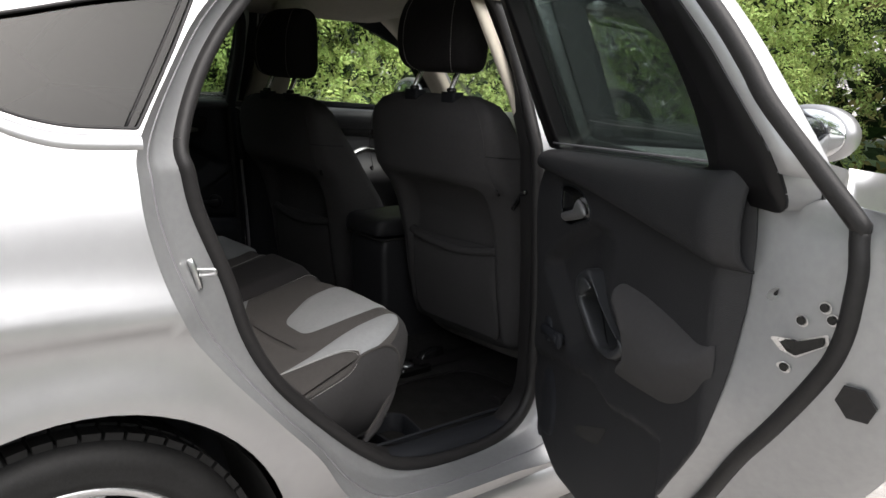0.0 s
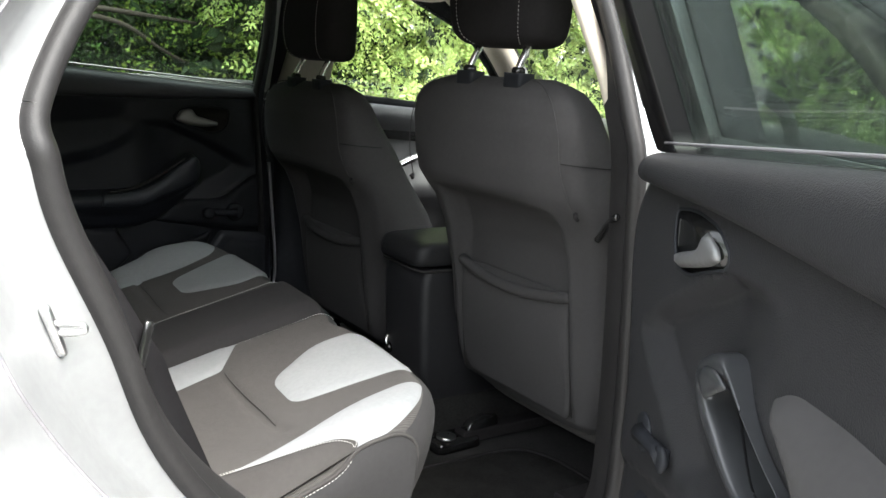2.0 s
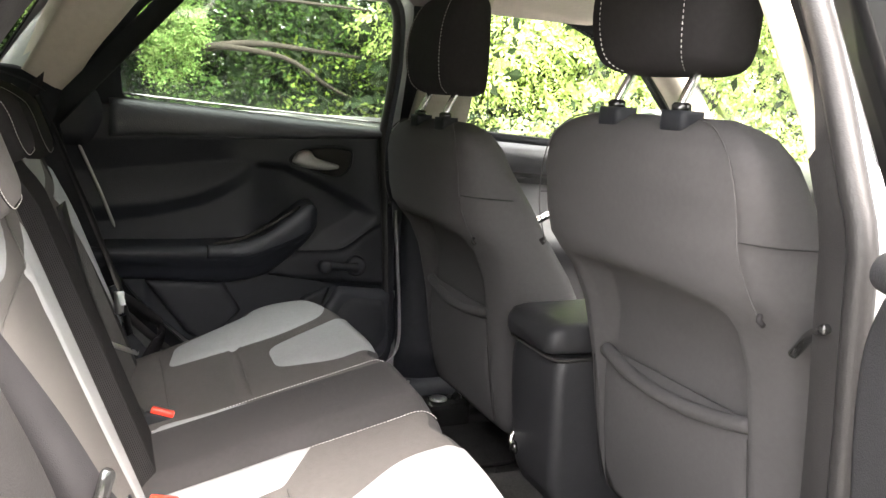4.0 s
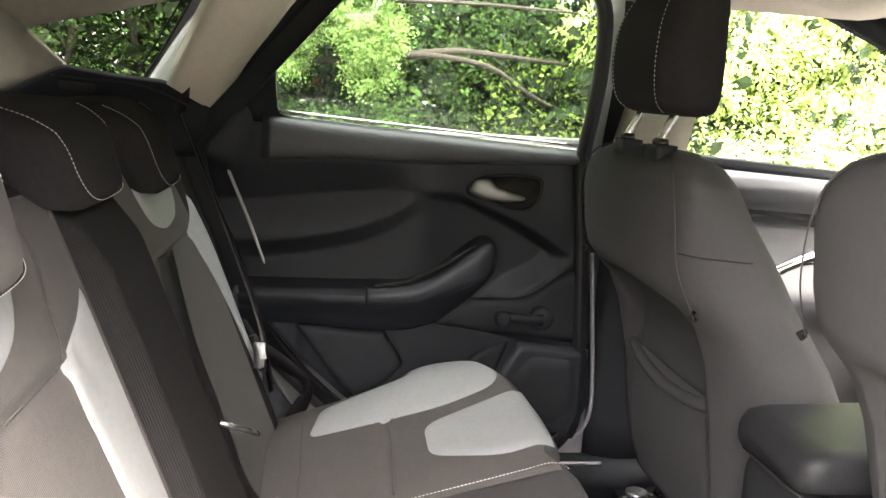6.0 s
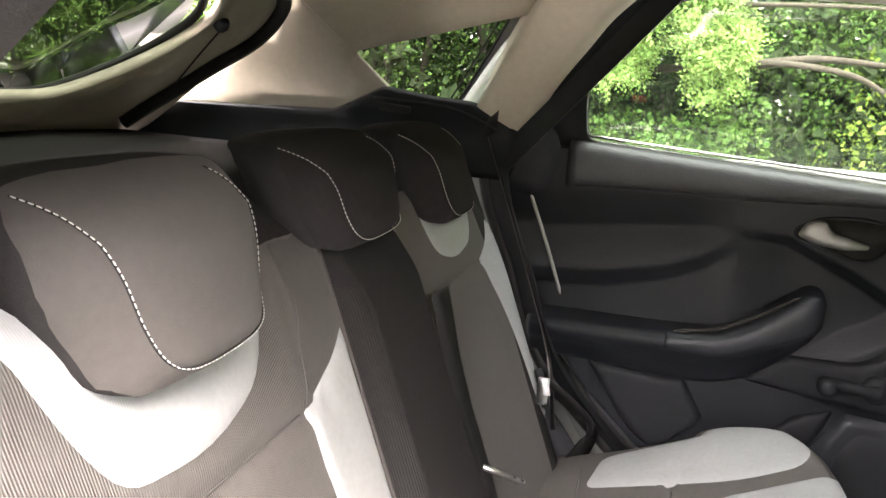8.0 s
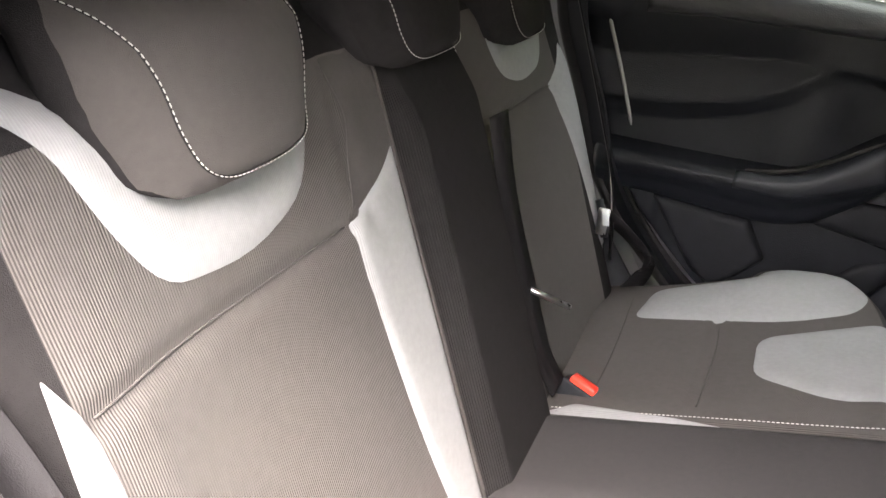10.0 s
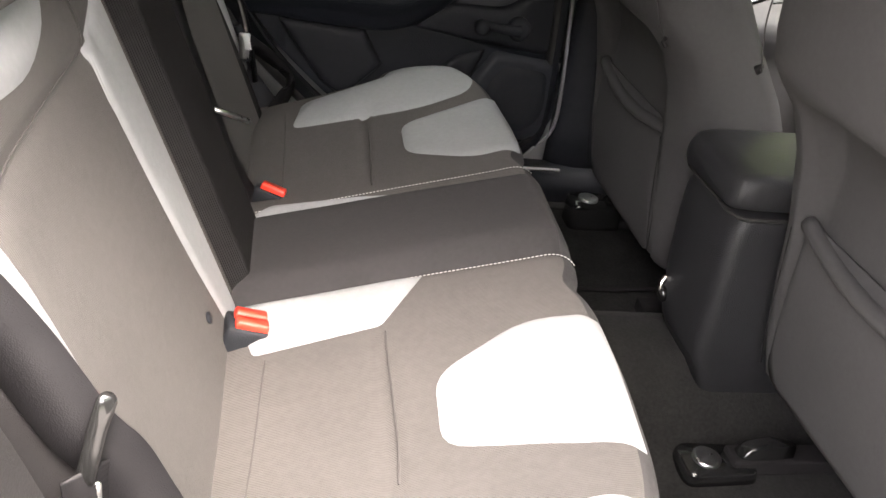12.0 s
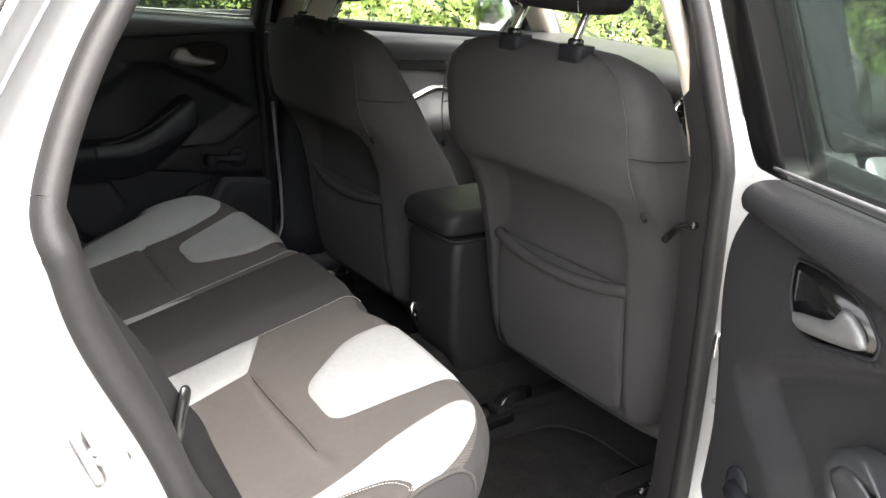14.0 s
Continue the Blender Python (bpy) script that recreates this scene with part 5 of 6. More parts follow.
def closed_trim(P):
    """Inner trim of the closed door: handle bowl, armrest ledge running up into the pull, winder, pocket, speaker."""
    P("handle_bowl", loft([[(mix(a, 1.225, k), y, mix(b, .931, k)) for a, b in BOWL] for k, y in ((-.01, .7585), (.03, .765), (.08, .780), (.2, .787), (.6, .789))]), DARK, None, "black handle bowl")
    P("bezel_rim", tube([(a, .7575, b) for a, b in BOWL + BOWL[:1]], .0035, 6, False), BLACK, None, "black bezel rim")
    bar = [(1.146, .930, .006), (1.158, .954, .008), (1.180, .960, .008), (1.193, .957, .006), (1.203, .940, .012), (1.266, .924, .004), (1.265, .916, .004), (1.231, .911, .02), (1.175, .916, .02)]
    P("handle_lever", padded(rounded(bar, .005), lambda a, b, h=0: (a, .7535 - h, b), .012, .010, .005), SATIN, None, "satin silver release lever", solid=.002)
    ledge, grip = [], []
    for x, zt, ze, zl, k in ((.672, .722, .702, .645, .15), (.684, .722, .702, .645, .8), (.70, .722, .702, .645, 1), (.78, .722, .702, .645, 1), (.86, .722, .7015, .640, 1), (.94, .723, .701, .635, 1), (1.0, .727, .700, .634, 1), (1.04, .734, .702, .638, 1), (1.09, .757, .721, .655, 1), (1.14, .794, .742, .690, 1), (1.175, .819, .759, .722, 1), (1.195, .822, .772, .742, .9), (1.207, .815, .783, .762, .6), (1.212, .805, .79, .775, .1)):
        sec = ((.790, zt + .012), (.745, zt + .005), (.714, zt + .001), (.703, zt - .007), (.701, mix(zt, ze, .6)), (.702, ze), (.708, ze - .012), (.724, mix(ze, zl, .5)), (.742, zl), (.785, zl - .006))
        ledge.append([(x, .765 + (y - .765) * k if y < .765 else y, z) for y, z in sec])
        if x >= .94:
            g = .3 if k < .7 else 1
            grip.append([(x, .765 + (y - .765) * k, mix(mix(zt, ze, .5), z, g)) for y, z in ((.722, zt + .0035), (.710, zt + .004), (.700, zt - .002), (.6965, mix(zt, ze, .5)), (.6985, ze + .002), (.706, ze - .005))])
    smooth_rows = lambda rows: [[tuple(p) for p in r] for r in zip(*[curve(list(c), 5) for c in zip(*[[tuple(p) for p in curve(r, 3)] for r in rows])])]
    P("armrest", loft(smooth_rows(ledge), False, False), SOFT, None, "black vinyl armrest", solid=.003)
    P("pull_handle", loft(smooth_rows(grip), False, False), INSERT, None, "smooth sweeping pull handle", solid=.003)
    P("grab_slot", tube([(x, .716, z) for x, z in curve([(.955, .731), (1.024, .744), (1.090, .776), (1.163, .824)], 6)], [.001] + [.0042] * 17 + [.001], 6), DARK, None, "black edge behind the pull")
    P("slant_panel", padded(rounded([(1.094, .645, .006), (1.134, .694, .01), (1.160, .704, .01), (1.285, .705, .03), (1.375, .772, .02), (1.436, .785, .01), (1.434, .606, .01), (1.264, .622, .02)], .01), lambda a, b, h=0: (a, .7575 - h, b), .010, .012, .012), BLACK, None, "black lower panel", solid=.002)
    winder(P, lambda a, b: .7475, 1)
    P("rear_pocket_panel", padded(rounded([(.800, .640), (.985, .630), (1.029, .556), (.95, .475), (.90, .505)], .008), lambda a, b, h=0: (a, .752 - h, b), .012, .008, .010), BLACK, None, solid=.002)
    P("door_pocket", sheet(rounded([(1.000, .628), (1.034, .548), (1.04, .48), (1.15, .46), (1.222, .52), (1.262, .612), (1.200, .628), (1.094, .642)], .01), lambda a, b: (a, .763, b), (), .02), SOFT, None, "dark open door pocket")
    P("pocket_flap", padded(rounded([(1.150, .545), (1.185, .585), (1.258, .612), (1.235, .55), (1.20, .50)], .012), lambda a, b, h=0: (a, .760 - h, b), .008, .012, .008), BLACK, None, "black pocket flap", solid=.002)
    speaker(P, lambda dy: (lambda a, b, h=0: (a, .748 - dy - h, b)), 1.44, .004)
    P("front_edge_strip", tube(curve([(1.412, .722, .815), (1.424, .722, .70), (1.436, .722, .58), (1.442, .722, .48), (1.432, .724, .43), (1.405, .726, .40)], 6), .0045, 8), SILL, None, "bright door edge strip")


def open_trim(P):
    """Inner trim of the open door, seen close: handle bowl, pull, armrest, winder, pocket, speaker."""
    T = lambda dy: (lambda a, b, h=0: (a, open_face(a, b) - dy - h, b))
    P("handle_bowl", loft([[(mix(a, 1.225, k), y, mix(b, .931, k)) for a, b in BOWL] for k, y in ((-.01, .7585), (.03, .765), (.08, .780), (.2, .787), (.6, .789))]), GLOSSY, None, "gloss black handle bowl")
    P("bezel_rim", tube([(a, .7575, b) for a, b in BOWL + BOWL[:1]], .0022, 6, False), BLACK, None, "black bezel rim")
    P("bezel_edge", tube([(a + .004, .7590, b - .001) for a, b in curve([(1.305, .955), (1.301, .921), (1.285, .900), (1.262, .892)], 6)], [.0006] + [.0018] * 17 + [.0006], 6), ROLL, None, "soft bezel edge")
    # cup and lever: the other door's silver with its dimmer light painted in
    P("handle_cup", sheet(rounded([(1.294, .952, .003), (1.291, .920, .01), (1.281, .908, .01), (1.226, .926, .01), (1.246, .938, .03), (1.278, .951, .01)], .004), lambda a, b: (a, .7585 + .40 * max(0, 1.290 - a), b), (), .006), SATIN_DIM, None, "satin grey silver wall of the handle bowl", solid=.001)
    bar = rounded([(1.281, .910, .004), (1.255, .918, .02), (1.226, .925, .01), (1.208, .932, .012), (1.196, .952, .006), (1.186, .952, .004), (1.160, .942, .008), (1.152, .930, .004), (1.170, .921, .02), (1.208, .911, .02), (1.262, .899, .008)], .005)
    lever = P("handle_lever", padded(bar, lambda a, b, h=0: (a, .7535 - h, b), .007, .008, .004), SATIN_DIM, None, "satin grey silver release lever", solid=.002)
    P("armrest", padded(rounded([(1.028, .830, .015), (.982, .857, .02), (.889, .859, .05), (.792, .848, .1), (.726, .838, .02), (.695, .847, .006), (.690, .808, .02), (.715, .768, .03), (.750, .738, .03), (.80, .715, .03), (.90, .702, .06), (.990, .694, .006), (.972, .724, .01), (.935, .756, .008), (.95, .775, .02)], .02), T(-.003), .040, .065, .009), BACKCLOTH, None, "dark cloth armrest")
    # the pull: a moulded rim round a deep well, with a bridge at its upper end
    loop = curve([(1.172, .806), (1.160, .826), (1.125, .840), (1.095, .834), (1.050, .806), (.985, .774), (.940, .757), (.938, .745), (.975, .722), (1.010, .716), (1.056, .722), (1.120, .752), (1.158, .778)], 5, True)
    o, h = resample(loop, 80), resample(WELL, 80)
    k0 = min(range(80), key=lambda k: math.dist(h[k], o[0]))
    h = list(h[k0:]) + list(h[:k0])
    ring = lambda t, y: [(mix(p[0], q[0], t), y, mix(p[1], q[1], t)) for p, q in zip(o, h)]
    P("pull_loop", loft([ring(0, .775), ring(.02, .757), ring(.15, .748), ring(.40, .744), ring(.75, .745), ring(.95, .749), ring(1, .758), ring(1.0, .808)], False), PULL, None, "black moulded pull handle")
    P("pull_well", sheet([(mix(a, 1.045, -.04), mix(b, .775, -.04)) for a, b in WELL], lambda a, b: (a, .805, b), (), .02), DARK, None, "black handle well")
    P("pull_bridge", padded(rounded([(1.150, .806), (1.135, .822), (1.110, .826), (1.080, .816), (1.100, .806), (1.126, .788)], .008), lambda a, b, h=0: (a, .7455 - h, b), .003, .008, .005), PULL, None, "satin handle bridge", solid=.004)
    winder(P, open_face, .3)
    # lower pocket: a smooth hollow flap over a sheet of painted shade, the speaker beside it
    flap = rounded([(1.172, .632, .01), (1.189, .565, .03), (1.179, .524, .01), (1.149, .517, .01), (1.051, .567, .03), (1.014, .583, .01), (.996, .622, .01), (1.035, .634, .02), (1.09, .642, .02)], .012)
    P("pocket_flap", sheet(flap, lambda a, b: (a, open_face(a, b) - .003 + .012 * step01(edge_distance([(a, b)], flap)[0] / .04), b), (), .008), ROLL, None, "smooth dark grey pocket flap")
    # flat dark sheet on the face; the opening's shade put into its colour
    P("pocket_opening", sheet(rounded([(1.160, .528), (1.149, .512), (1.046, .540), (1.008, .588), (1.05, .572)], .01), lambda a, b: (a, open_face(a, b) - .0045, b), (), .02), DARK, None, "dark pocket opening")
    P("panel_joint", tube([(x, open_face(x, z) - .0005, z) for x, z in curve([(.797, .700), (.800, .666), (.828, .612), (.911, .532), (.99, .462)], 6)], .0016, 5), DARK, None)
    speaker(P, T, 1.385, -.012)


def rear_door(right):
    m = swung if right else (lambda x, yo, z: (x, yo, z))
    trim = rounded(TRIM_OPEN if right else TRIM, .03)
    d = part("rear_door", moved(sheet(trim, lambda a, b: turned(a, open_face(a, b), b) if right else (a, closed_face(a, b), b), (BOWL, WELL) if right else (BOWL,), .0065), m), PANEL if right else SOFT, body, "open silver rear door with black trim" if right else "closed rear door with black trim", solid=.006)
    P = lambda name, geo, mat, parent=None, label="", **kw: part(name, moved(geo, m), mat, parent or d, label, **kw)
    n = 160
    edge = resample(trim, n)
    # shell: from the trim's edge out to the skin
    cut = [(mix(a, .95, .008), mix(b, .8, .008)) for a, b in curve(CUT, 7, True)]
    low = [p for p in cut if p[1] < 1.055]
    lowest = sorted(low, key=lambda p: math.atan2(p[1] - .80, p[0] - .98))
    ang = lambda p: math.atan2(p[1] - .80, p[0] - .98)
    e2 = sorted([tuple(p) for p in edge], key=ang)
    la, lx, lz = [ang(p) for p in lowest], [p[0] for p in lowest], [p[1] for p in lowest]
    rows = []
    for k, yy in ((0, None), (.12, .80), (.60, .835), (.80, .86), (.93, .875), (1.0, None)):
        row = []
        for p in e2:
            q = (np.interp(ang(p), la, lx, period=2 * math.pi), np.interp(ang(p), la, lz, period=2 * math.pi))
            x, z = mix(p[0], q[0], k), mix(p[1], q[1], k)
            if z > 1.05:
                z = 1.05 + (z - 1.05) * .2
            y = open_face(*p) if k == 0 else half_width(x, z) - .004 if k == 1 else min(yy, half_width(x, z) - .006)
            row.append(turned(x, y, z) if right and k == 0 else (x, y, z))
        rows.append(row)
    P("shut_face", loft(rows, False), JAMB, None, "bare silver painted door edge")
    P("outer_skin", sheet(rounded([(.458, 1.045), (.448, .99), (.456, .915), (.49, .80), (.555, .707), (.655, .597), (.733, .512), (.805, .415), (.905, .34), (1.05, .32), (1.25, .315), (1.415, .316), (1.468, .45), (1.468, .75), (1.463, 1.045)], .02), lambda a, b: (a, half_width(a, b) - .002, b), (), .05), PAINT, None, "silver painted outer skin", solid=.003)
    # window frame
    gl = rounded(GLASS, .02)
    fr = rounded(FRAME, .03)
    off = lambda dy: (lambda a, b: (a, glass_y(b) + dy, b))
    P("window_frame", sheet(fr, off(-.028), (gl,), .04), FRAMEBLACK if right else BLACK, None, "black window surround", solid=.006)
    P("frame_outer", sheet(fr, off(.020), (gl,), .04), GLOSSY, None, solid=.004)
    frn = resample(fr, 90)
    P("frame_edge", loft([[(a, glass_y(b) + dy, b) for a, b in frn] for dy in (-.03, .022)], False), JAMB, None, "silver painted frame edge")
    upper = [p for p in frn if p[1] > 1.06]
    k0 = max(range(len(upper)), key=lambda i: math.dist(upper[i], upper[i - 1]))
    upper = upper[k0:] + upper[:k0]
    P("silver_frame_rail", loft([[(mix(a, 1.05, k), glass_y(b) + dy, mix(b, 1.15, k)) for a, b in upper] for k, dy in ((-.01, -.030), (-.035, -.018), (-.06, .0), (-.075, .02))], False, False), JAMB, None, "silver painted outer frame rail", solid=.003)
    gn = resample(gl, 90)
    P("window_reveal", loft([[(a, glass_y(b) + dy, b) for a, b in gn] for dy in (-.03, .004)], False), FRAMEBLACK if right else RUBBER, None)
    P("window_glass", sheet(gl, off(.0), (), .06), HAZED if right else TINT, None, "tinted door glass", solid=.004)
    P("waist_strip", tube([(x, glass_y(1.05) - .034, float(np.interp(x, (.756, 1.392), (1.072, 1.034)))) for x in np.linspace(.752, 1.394, 12)], .0022 if right else .0028, 6), SILL if right else CHROME, None, "bright strip along the glass")
    zb = lambda x: float(np.interp(x, (.60, .70, .754, 1.396, 1.44), (1.088 if right else 1.060, 1.068 if right else 1.060, 1.060, 1.020, 1.014)))
    end = 1.410 if right else 1.432
    foot = (lambda x: float(np.interp(x, (.69, .87, 1.02, 1.16, 1.41), (.948, .960, .970, .978, .983)))) if right else belt_low
    prof = ((.790, .02), (.772, .0), (.757, .02), (.744, .14), (.736, .34), (.733, .62), (.738, .88), (.752, 1.0), (.768, 1.02))
    roll = []
    for x in np.r_[np.linspace(.600 if right else .725, end - .02, 34), end - .012, end - .005, end]:
        k = math.sqrt(max(0.0, 1 - max(0.0, (x - end + .02) / .02) ** 2)) if right else 1
        h = (zb(x) - foot(x)) * max(.25, k)
        m_ = (zb(x) + foot(x)) / 2 + h / 2
        roll.append([turned(x, .77 + (y - .77) * max(.05, k), m_ - h * t) if right else (x, .77 + (y - .77) * k, m_ - h * t) for y, t in prof])
    # only the closed door's roll is lightened, for daylight on its upward face
    P("belt_roll", loft([[tuple(p) for p in curve(r, 4)] for r in roll], False, False), PANEL if right else ROLL, None, "padded dark grey belt roll below the window", solid=.003)
    if right:
        P("roll_groove", tube([turned(x, .7595, foot(x) - .002) for x in np.linspace(.602, 1.405, 46)], .0024, 6), DARK, None, "dark joint below the belt roll")
    if right:
        open_trim(P)
    else:
        closed_trim(P)
    # upper rear corner cover
    if not right:
        P("corner_cover", padded(rounded([(.584, 1.082, .02), (.70, 1.088, .03), (.716, 1.02, .05), (.69, .965, .02), (.670, .950, .005), (.582, .960, .005), (.572, 1.02, .02)], .02), lambda a, b, h=0: (a, .736 - h, b), .016, .035, .010), SOFT, None, "black upper corner cover")

    # shut face fittings
    def shut_y(x, z, lift=.0015):
        v = math.atan2(z - .80, x - .98)
        ea, ex, ez = [ang(p) for p in e2], [p[0] for p in e2], [p[1] for p in e2]
        p = (np.interp(v, ea, ex, period=2 * math.pi), np.interp(v, ea, ez, period=2 * math.pi))
        q = (np.interp(v, la, lx, period=2 * math.pi), np.interp(v, la, lz, period=2 * math.pi))
        k = math.dist((x, z), p) / max(1e-6, math.dist(q, p))
        return float(np.interp(k, (0, .12, .60, .80, .93), (open_face(*p), .80, .835, .86, .875))) - lift

    disc = lambda x, z, r, n=14, w=1.0: [(x + w * r * math.cos(k), z + r * math.sin(k)) for k in np.linspace(0, 2 * math.pi, n, endpoint=False)]
    on_shut = lambda lift: (lambda a, b: (a, shut_y(a, b, lift), b))
    for x, z in HOLES:
        P("hole_rim", sheet(disc(x, z, .0072), on_shut(.002), (), .01), STEEL, None, smooth=False)
        P("screw_hole", sheet(disc(x, z, .005), on_shut(.004), (), .01), DARK, None, "dark screw hole", smooth=False)
    P("latch_rim", sheet(rounded([(mix(.579, a, 1.15), mix(.880, b, 1.25)) for a, b in LATCH], .003), on_shut(.002), (), .01), STEEL, None, smooth=False)
    P("latch", sheet(rounded(LATCH, .003), on_shut(.004), (), .01), DARK, None, "dark latch slot", smooth=False)
    ws = curve([(.550, 1.062), (.543, 1.04), (.537, 1.01), (.532, .97), (.545, .886), (.603, .79), (.683, .69), (.76, .59), (.85, .49), (.95, .415), (1.10, .365), (1.30, .352), (1.43, .41), (1.462, .55)], 7)
    run = upper if upper[-1][0] < upper[0][0] else upper[::-1]
    joint = [(mix(a, 1.05, -.052), glass_y(b) - .008, mix(b, 1.15, -.055)) for a, b in run if not (a < .68 and b < 1.13)][::2]
    P("weatherstrip", tube(curve(joint + [(x, min(shut_y(x, z, .000), half_width(x, z) - .03), z) for x, z in ws[8::3]], 4), .0115, 10), RUBBER, None, "black rubber weatherstrip")
    P("plug", sheet(disc(*PLUG, .022, 6, .8), on_shut(.006), (), .03), RUBBER, None, "black rubber plug", smooth=False, solid=.004)
    return d


rear_door(True)
rear_door(False)


# ---- front doors ----
def front_door(right):
    s = -1 if right else 1
    P = lambda name, geo, mat, parent=None, label="", **kw: part(name, moved(geo, lambda x, y, z: (x, s * y, z)), mat, parent or d, label, **kw)
    out = rounded([(1.505, .30), (1.51, 1.022), (2.35, .968), (2.60, .92), (2.60, .30)], .02)
    d = part("front_door", sheet(out, lambda a, b: (a, s * half_width(a, b), b), (), .05), PAINT, body, "closed silver front door with mirror", solid=.004)
    fr = rounded([(1.505, 1.005), (1.475, 1.375), (1.60, 1.392), (1.85, 1.372), (2.15, 1.265), (2.43, 1.05), (2.46, .95)], .02)
    gl = rounded([(1.575, 1.032), (1.555, 1.325), (1.62, 1.345), (1.83, 1.328), (2.10, 1.235), (2.32, 1.05), (2.335, .988)], .02)
    gy = lambda z: .812 - max(0, z - 1.0) * .44
    P("window_frame", sheet(fr, lambda a, b: (a, gy(b) - .02, b), (gl,), .05), BLACK, None, "black window frame", solid=.01)
    fo = rounded([(1.43, 1.035), (1.40, 1.365)] + [(1.60, 1.392), (1.85, 1.372), (2.15, 1.265), (2.43, 1.05), (2.46, .95)], .02)
    P("window_frame_outer", sheet(fo, lambda a, b: (a, gy(b) + .024 + .036 * step01((1.55 - a) / .04), b), (gl,), .02), BLACK, None, "black outer pillar cover and frame", solid=.004)
    P("window_glass", sheet(gl, lambda a, b: (a, gy(b), b), (), .1), CLEAR, None, "clear door glass", solid=.004)
    P("trim_panel", sheet(rounded([(1.56, .38), (1.56, 1.008), (2.38, .966), (2.52, .92), (2.52, .38)], .03), lambda a, b: (a, .77 - .05 * math.exp(-(((b - .978 + (a - 1.55) * .05) / .035) ** 2)) - .05 * math.exp(-(((b - .72) / .05) ** 2)) * step01((a - 1.6) / .2), b), (), .03), DASH, None, "black soft door trim", solid=.01)
    P("trim_strip", padded(rounded([(1.62, .945), (2.40, .90), (2.40, .86), (1.62, .90)], .01), lambda a, b, h=0: (a, .758 - h, b), .008, .01, .03), GLOSSY, None, "gloss black trim strip")
    P("pull_handle", tube(curve([(1.72, .695, .74), (1.80, .67, .80), (1.90, .675, .84), (1.98, .70, .83)], 5), .012, 8), CHROME, None, "satin chrome pull handle")
    P("release_lever", tube([(2.0, .735, .885), (2.06, .728, .89), (2.10, .735, .885)], [.006, .012, .006], 8), CHROME, None, "satin chrome lever")
    mi = P("mirror_shell", loft([[(x + q, .90 + w * math.cos(a), 1.035 + h * math.sin(a)) for a in np.linspace(0, 2 * math.pi, 28, endpoint=False)] for x, w, h, q in ((2.29, .105, .07, 0), (2.30, .118, .082, 0), (2.36, .115, .08, 0), (2.42, .085, .06, 0), (2.44, .03, .02, 0))]), PAINT, None, "silver door mirror shell")
    P("mirror_glass", loft([[(x, .90 + r * .105 * math.cos(a), 1.035 + r * .07 * math.sin(a)) for a in np.linspace(0, 2 * math.pi, 28, endpoint=False)] for x, r in ((2.29, 1), (2.287, .97), (2.286, .3))]), MIRROR, None, "mirror glass")
    P("mirror_foot", loft([[(2.34 + a, y, .985 + b) for a, b in rounded([(-.03, -.02), (.04, -.02), (.04, .025), (-.03, .025)], .01)] for y in (.80, .87)]), BLACK, None)
    return d


front_door(True)
front_door(False)

# ---- nose, screen, dashboard ----
for s in (-1, 1):
    arch = [(2.968 + .362 * math.cos(a), HUB + .005 + .362 * math.sin(a)) for a in np.linspace(-.06 * math.pi, 1.15 * math.pi, 30)]
    part("front_wing", sheet([(2.605, .28), (2.605, .925), (2.9, .89), (3.3, .82), (3.6, .72), (3.75, .6), (3.75, .25), *arch], lambda a, b: (a, s * half_width(a, b), b), (), .06), PAINT, body, solid=.004)
    part("front_pillar", loft([[(mix(1.95, 2.50, t), s * (mix(.60, .80, t) + dy), mix(1.40, .965, t) + .05 * math.sin(math.pi * t) + dz) for dy, dz in ((-.05, .0), (.0, .03), (.05, -.01), (.01, -.04))] for t in np.linspace(0, 1, 10)]), PAINT, body)
    part("front_pillar_trim", loft([[(mix(1.90, 2.42, t) - .02, s * (mix(.56, .745, t) + dy), mix(1.385, .97, t) + .05 * math.sin(math.pi * t) + dz) for dy, dz in ((-.075, .02), (-.05, -.03), (.01, -.055), (.03, .0))] for t in np.linspace(0, 1, 10)]), BEIGE, body, "pale beige windscreen pillar trim")
part("bonnet", sheet(rounded([(2.50, -.72), (2.75, 0), (2.50, .72), (3.3, .74), (3.68, .5), (3.78, 0), (3.68, -.5), (3.3, -.74)], .04), lambda a, b: (a, b, .975 - .19 * ((a - 2.5) / 1.25) ** 1.7 - .07 * (b / .72) ** 2), (), .08), PAINT, body, solid=.005)
part("front_bumper", loft([[(3.60 + .25 * math.cos(a) + dx, .86 * math.sin(a), z) for a in np.linspace(-1.45, 1.45, 24)] for z, dx in ((.22, -.03), (.45, .02), (.62, 0), (.80, -.10))], False, False), PAINT, body, solid=.01)
part("windscreen", sheet([(-.70, 0), (.70, 0), (.53, 1), (-.53, 1)], lambda a, b: (mix(2.62, 1.98, b) - .22 * a * a, a, mix(.985, 1.395, b) + .0), (), .1), CLEAR, body, "clear windscreen", solid=.004)
part("mirror_inside", loft([[(1.99 + x, .10 * math.cos(a) * r, 1.30 + .035 * math.sin(a) * r) for a in np.linspace(0, 2 * math.pi, 24, endpoint=False)] for x, r in ((0, .95), (.005, 1), (.025, .95), (.04, .6))]), BLACK, body, "black rear view mirror")
dash = thing("dashboard", (2.3, 0, .9), "black moulded dashboard with air vents", "dashboard")
rows = []
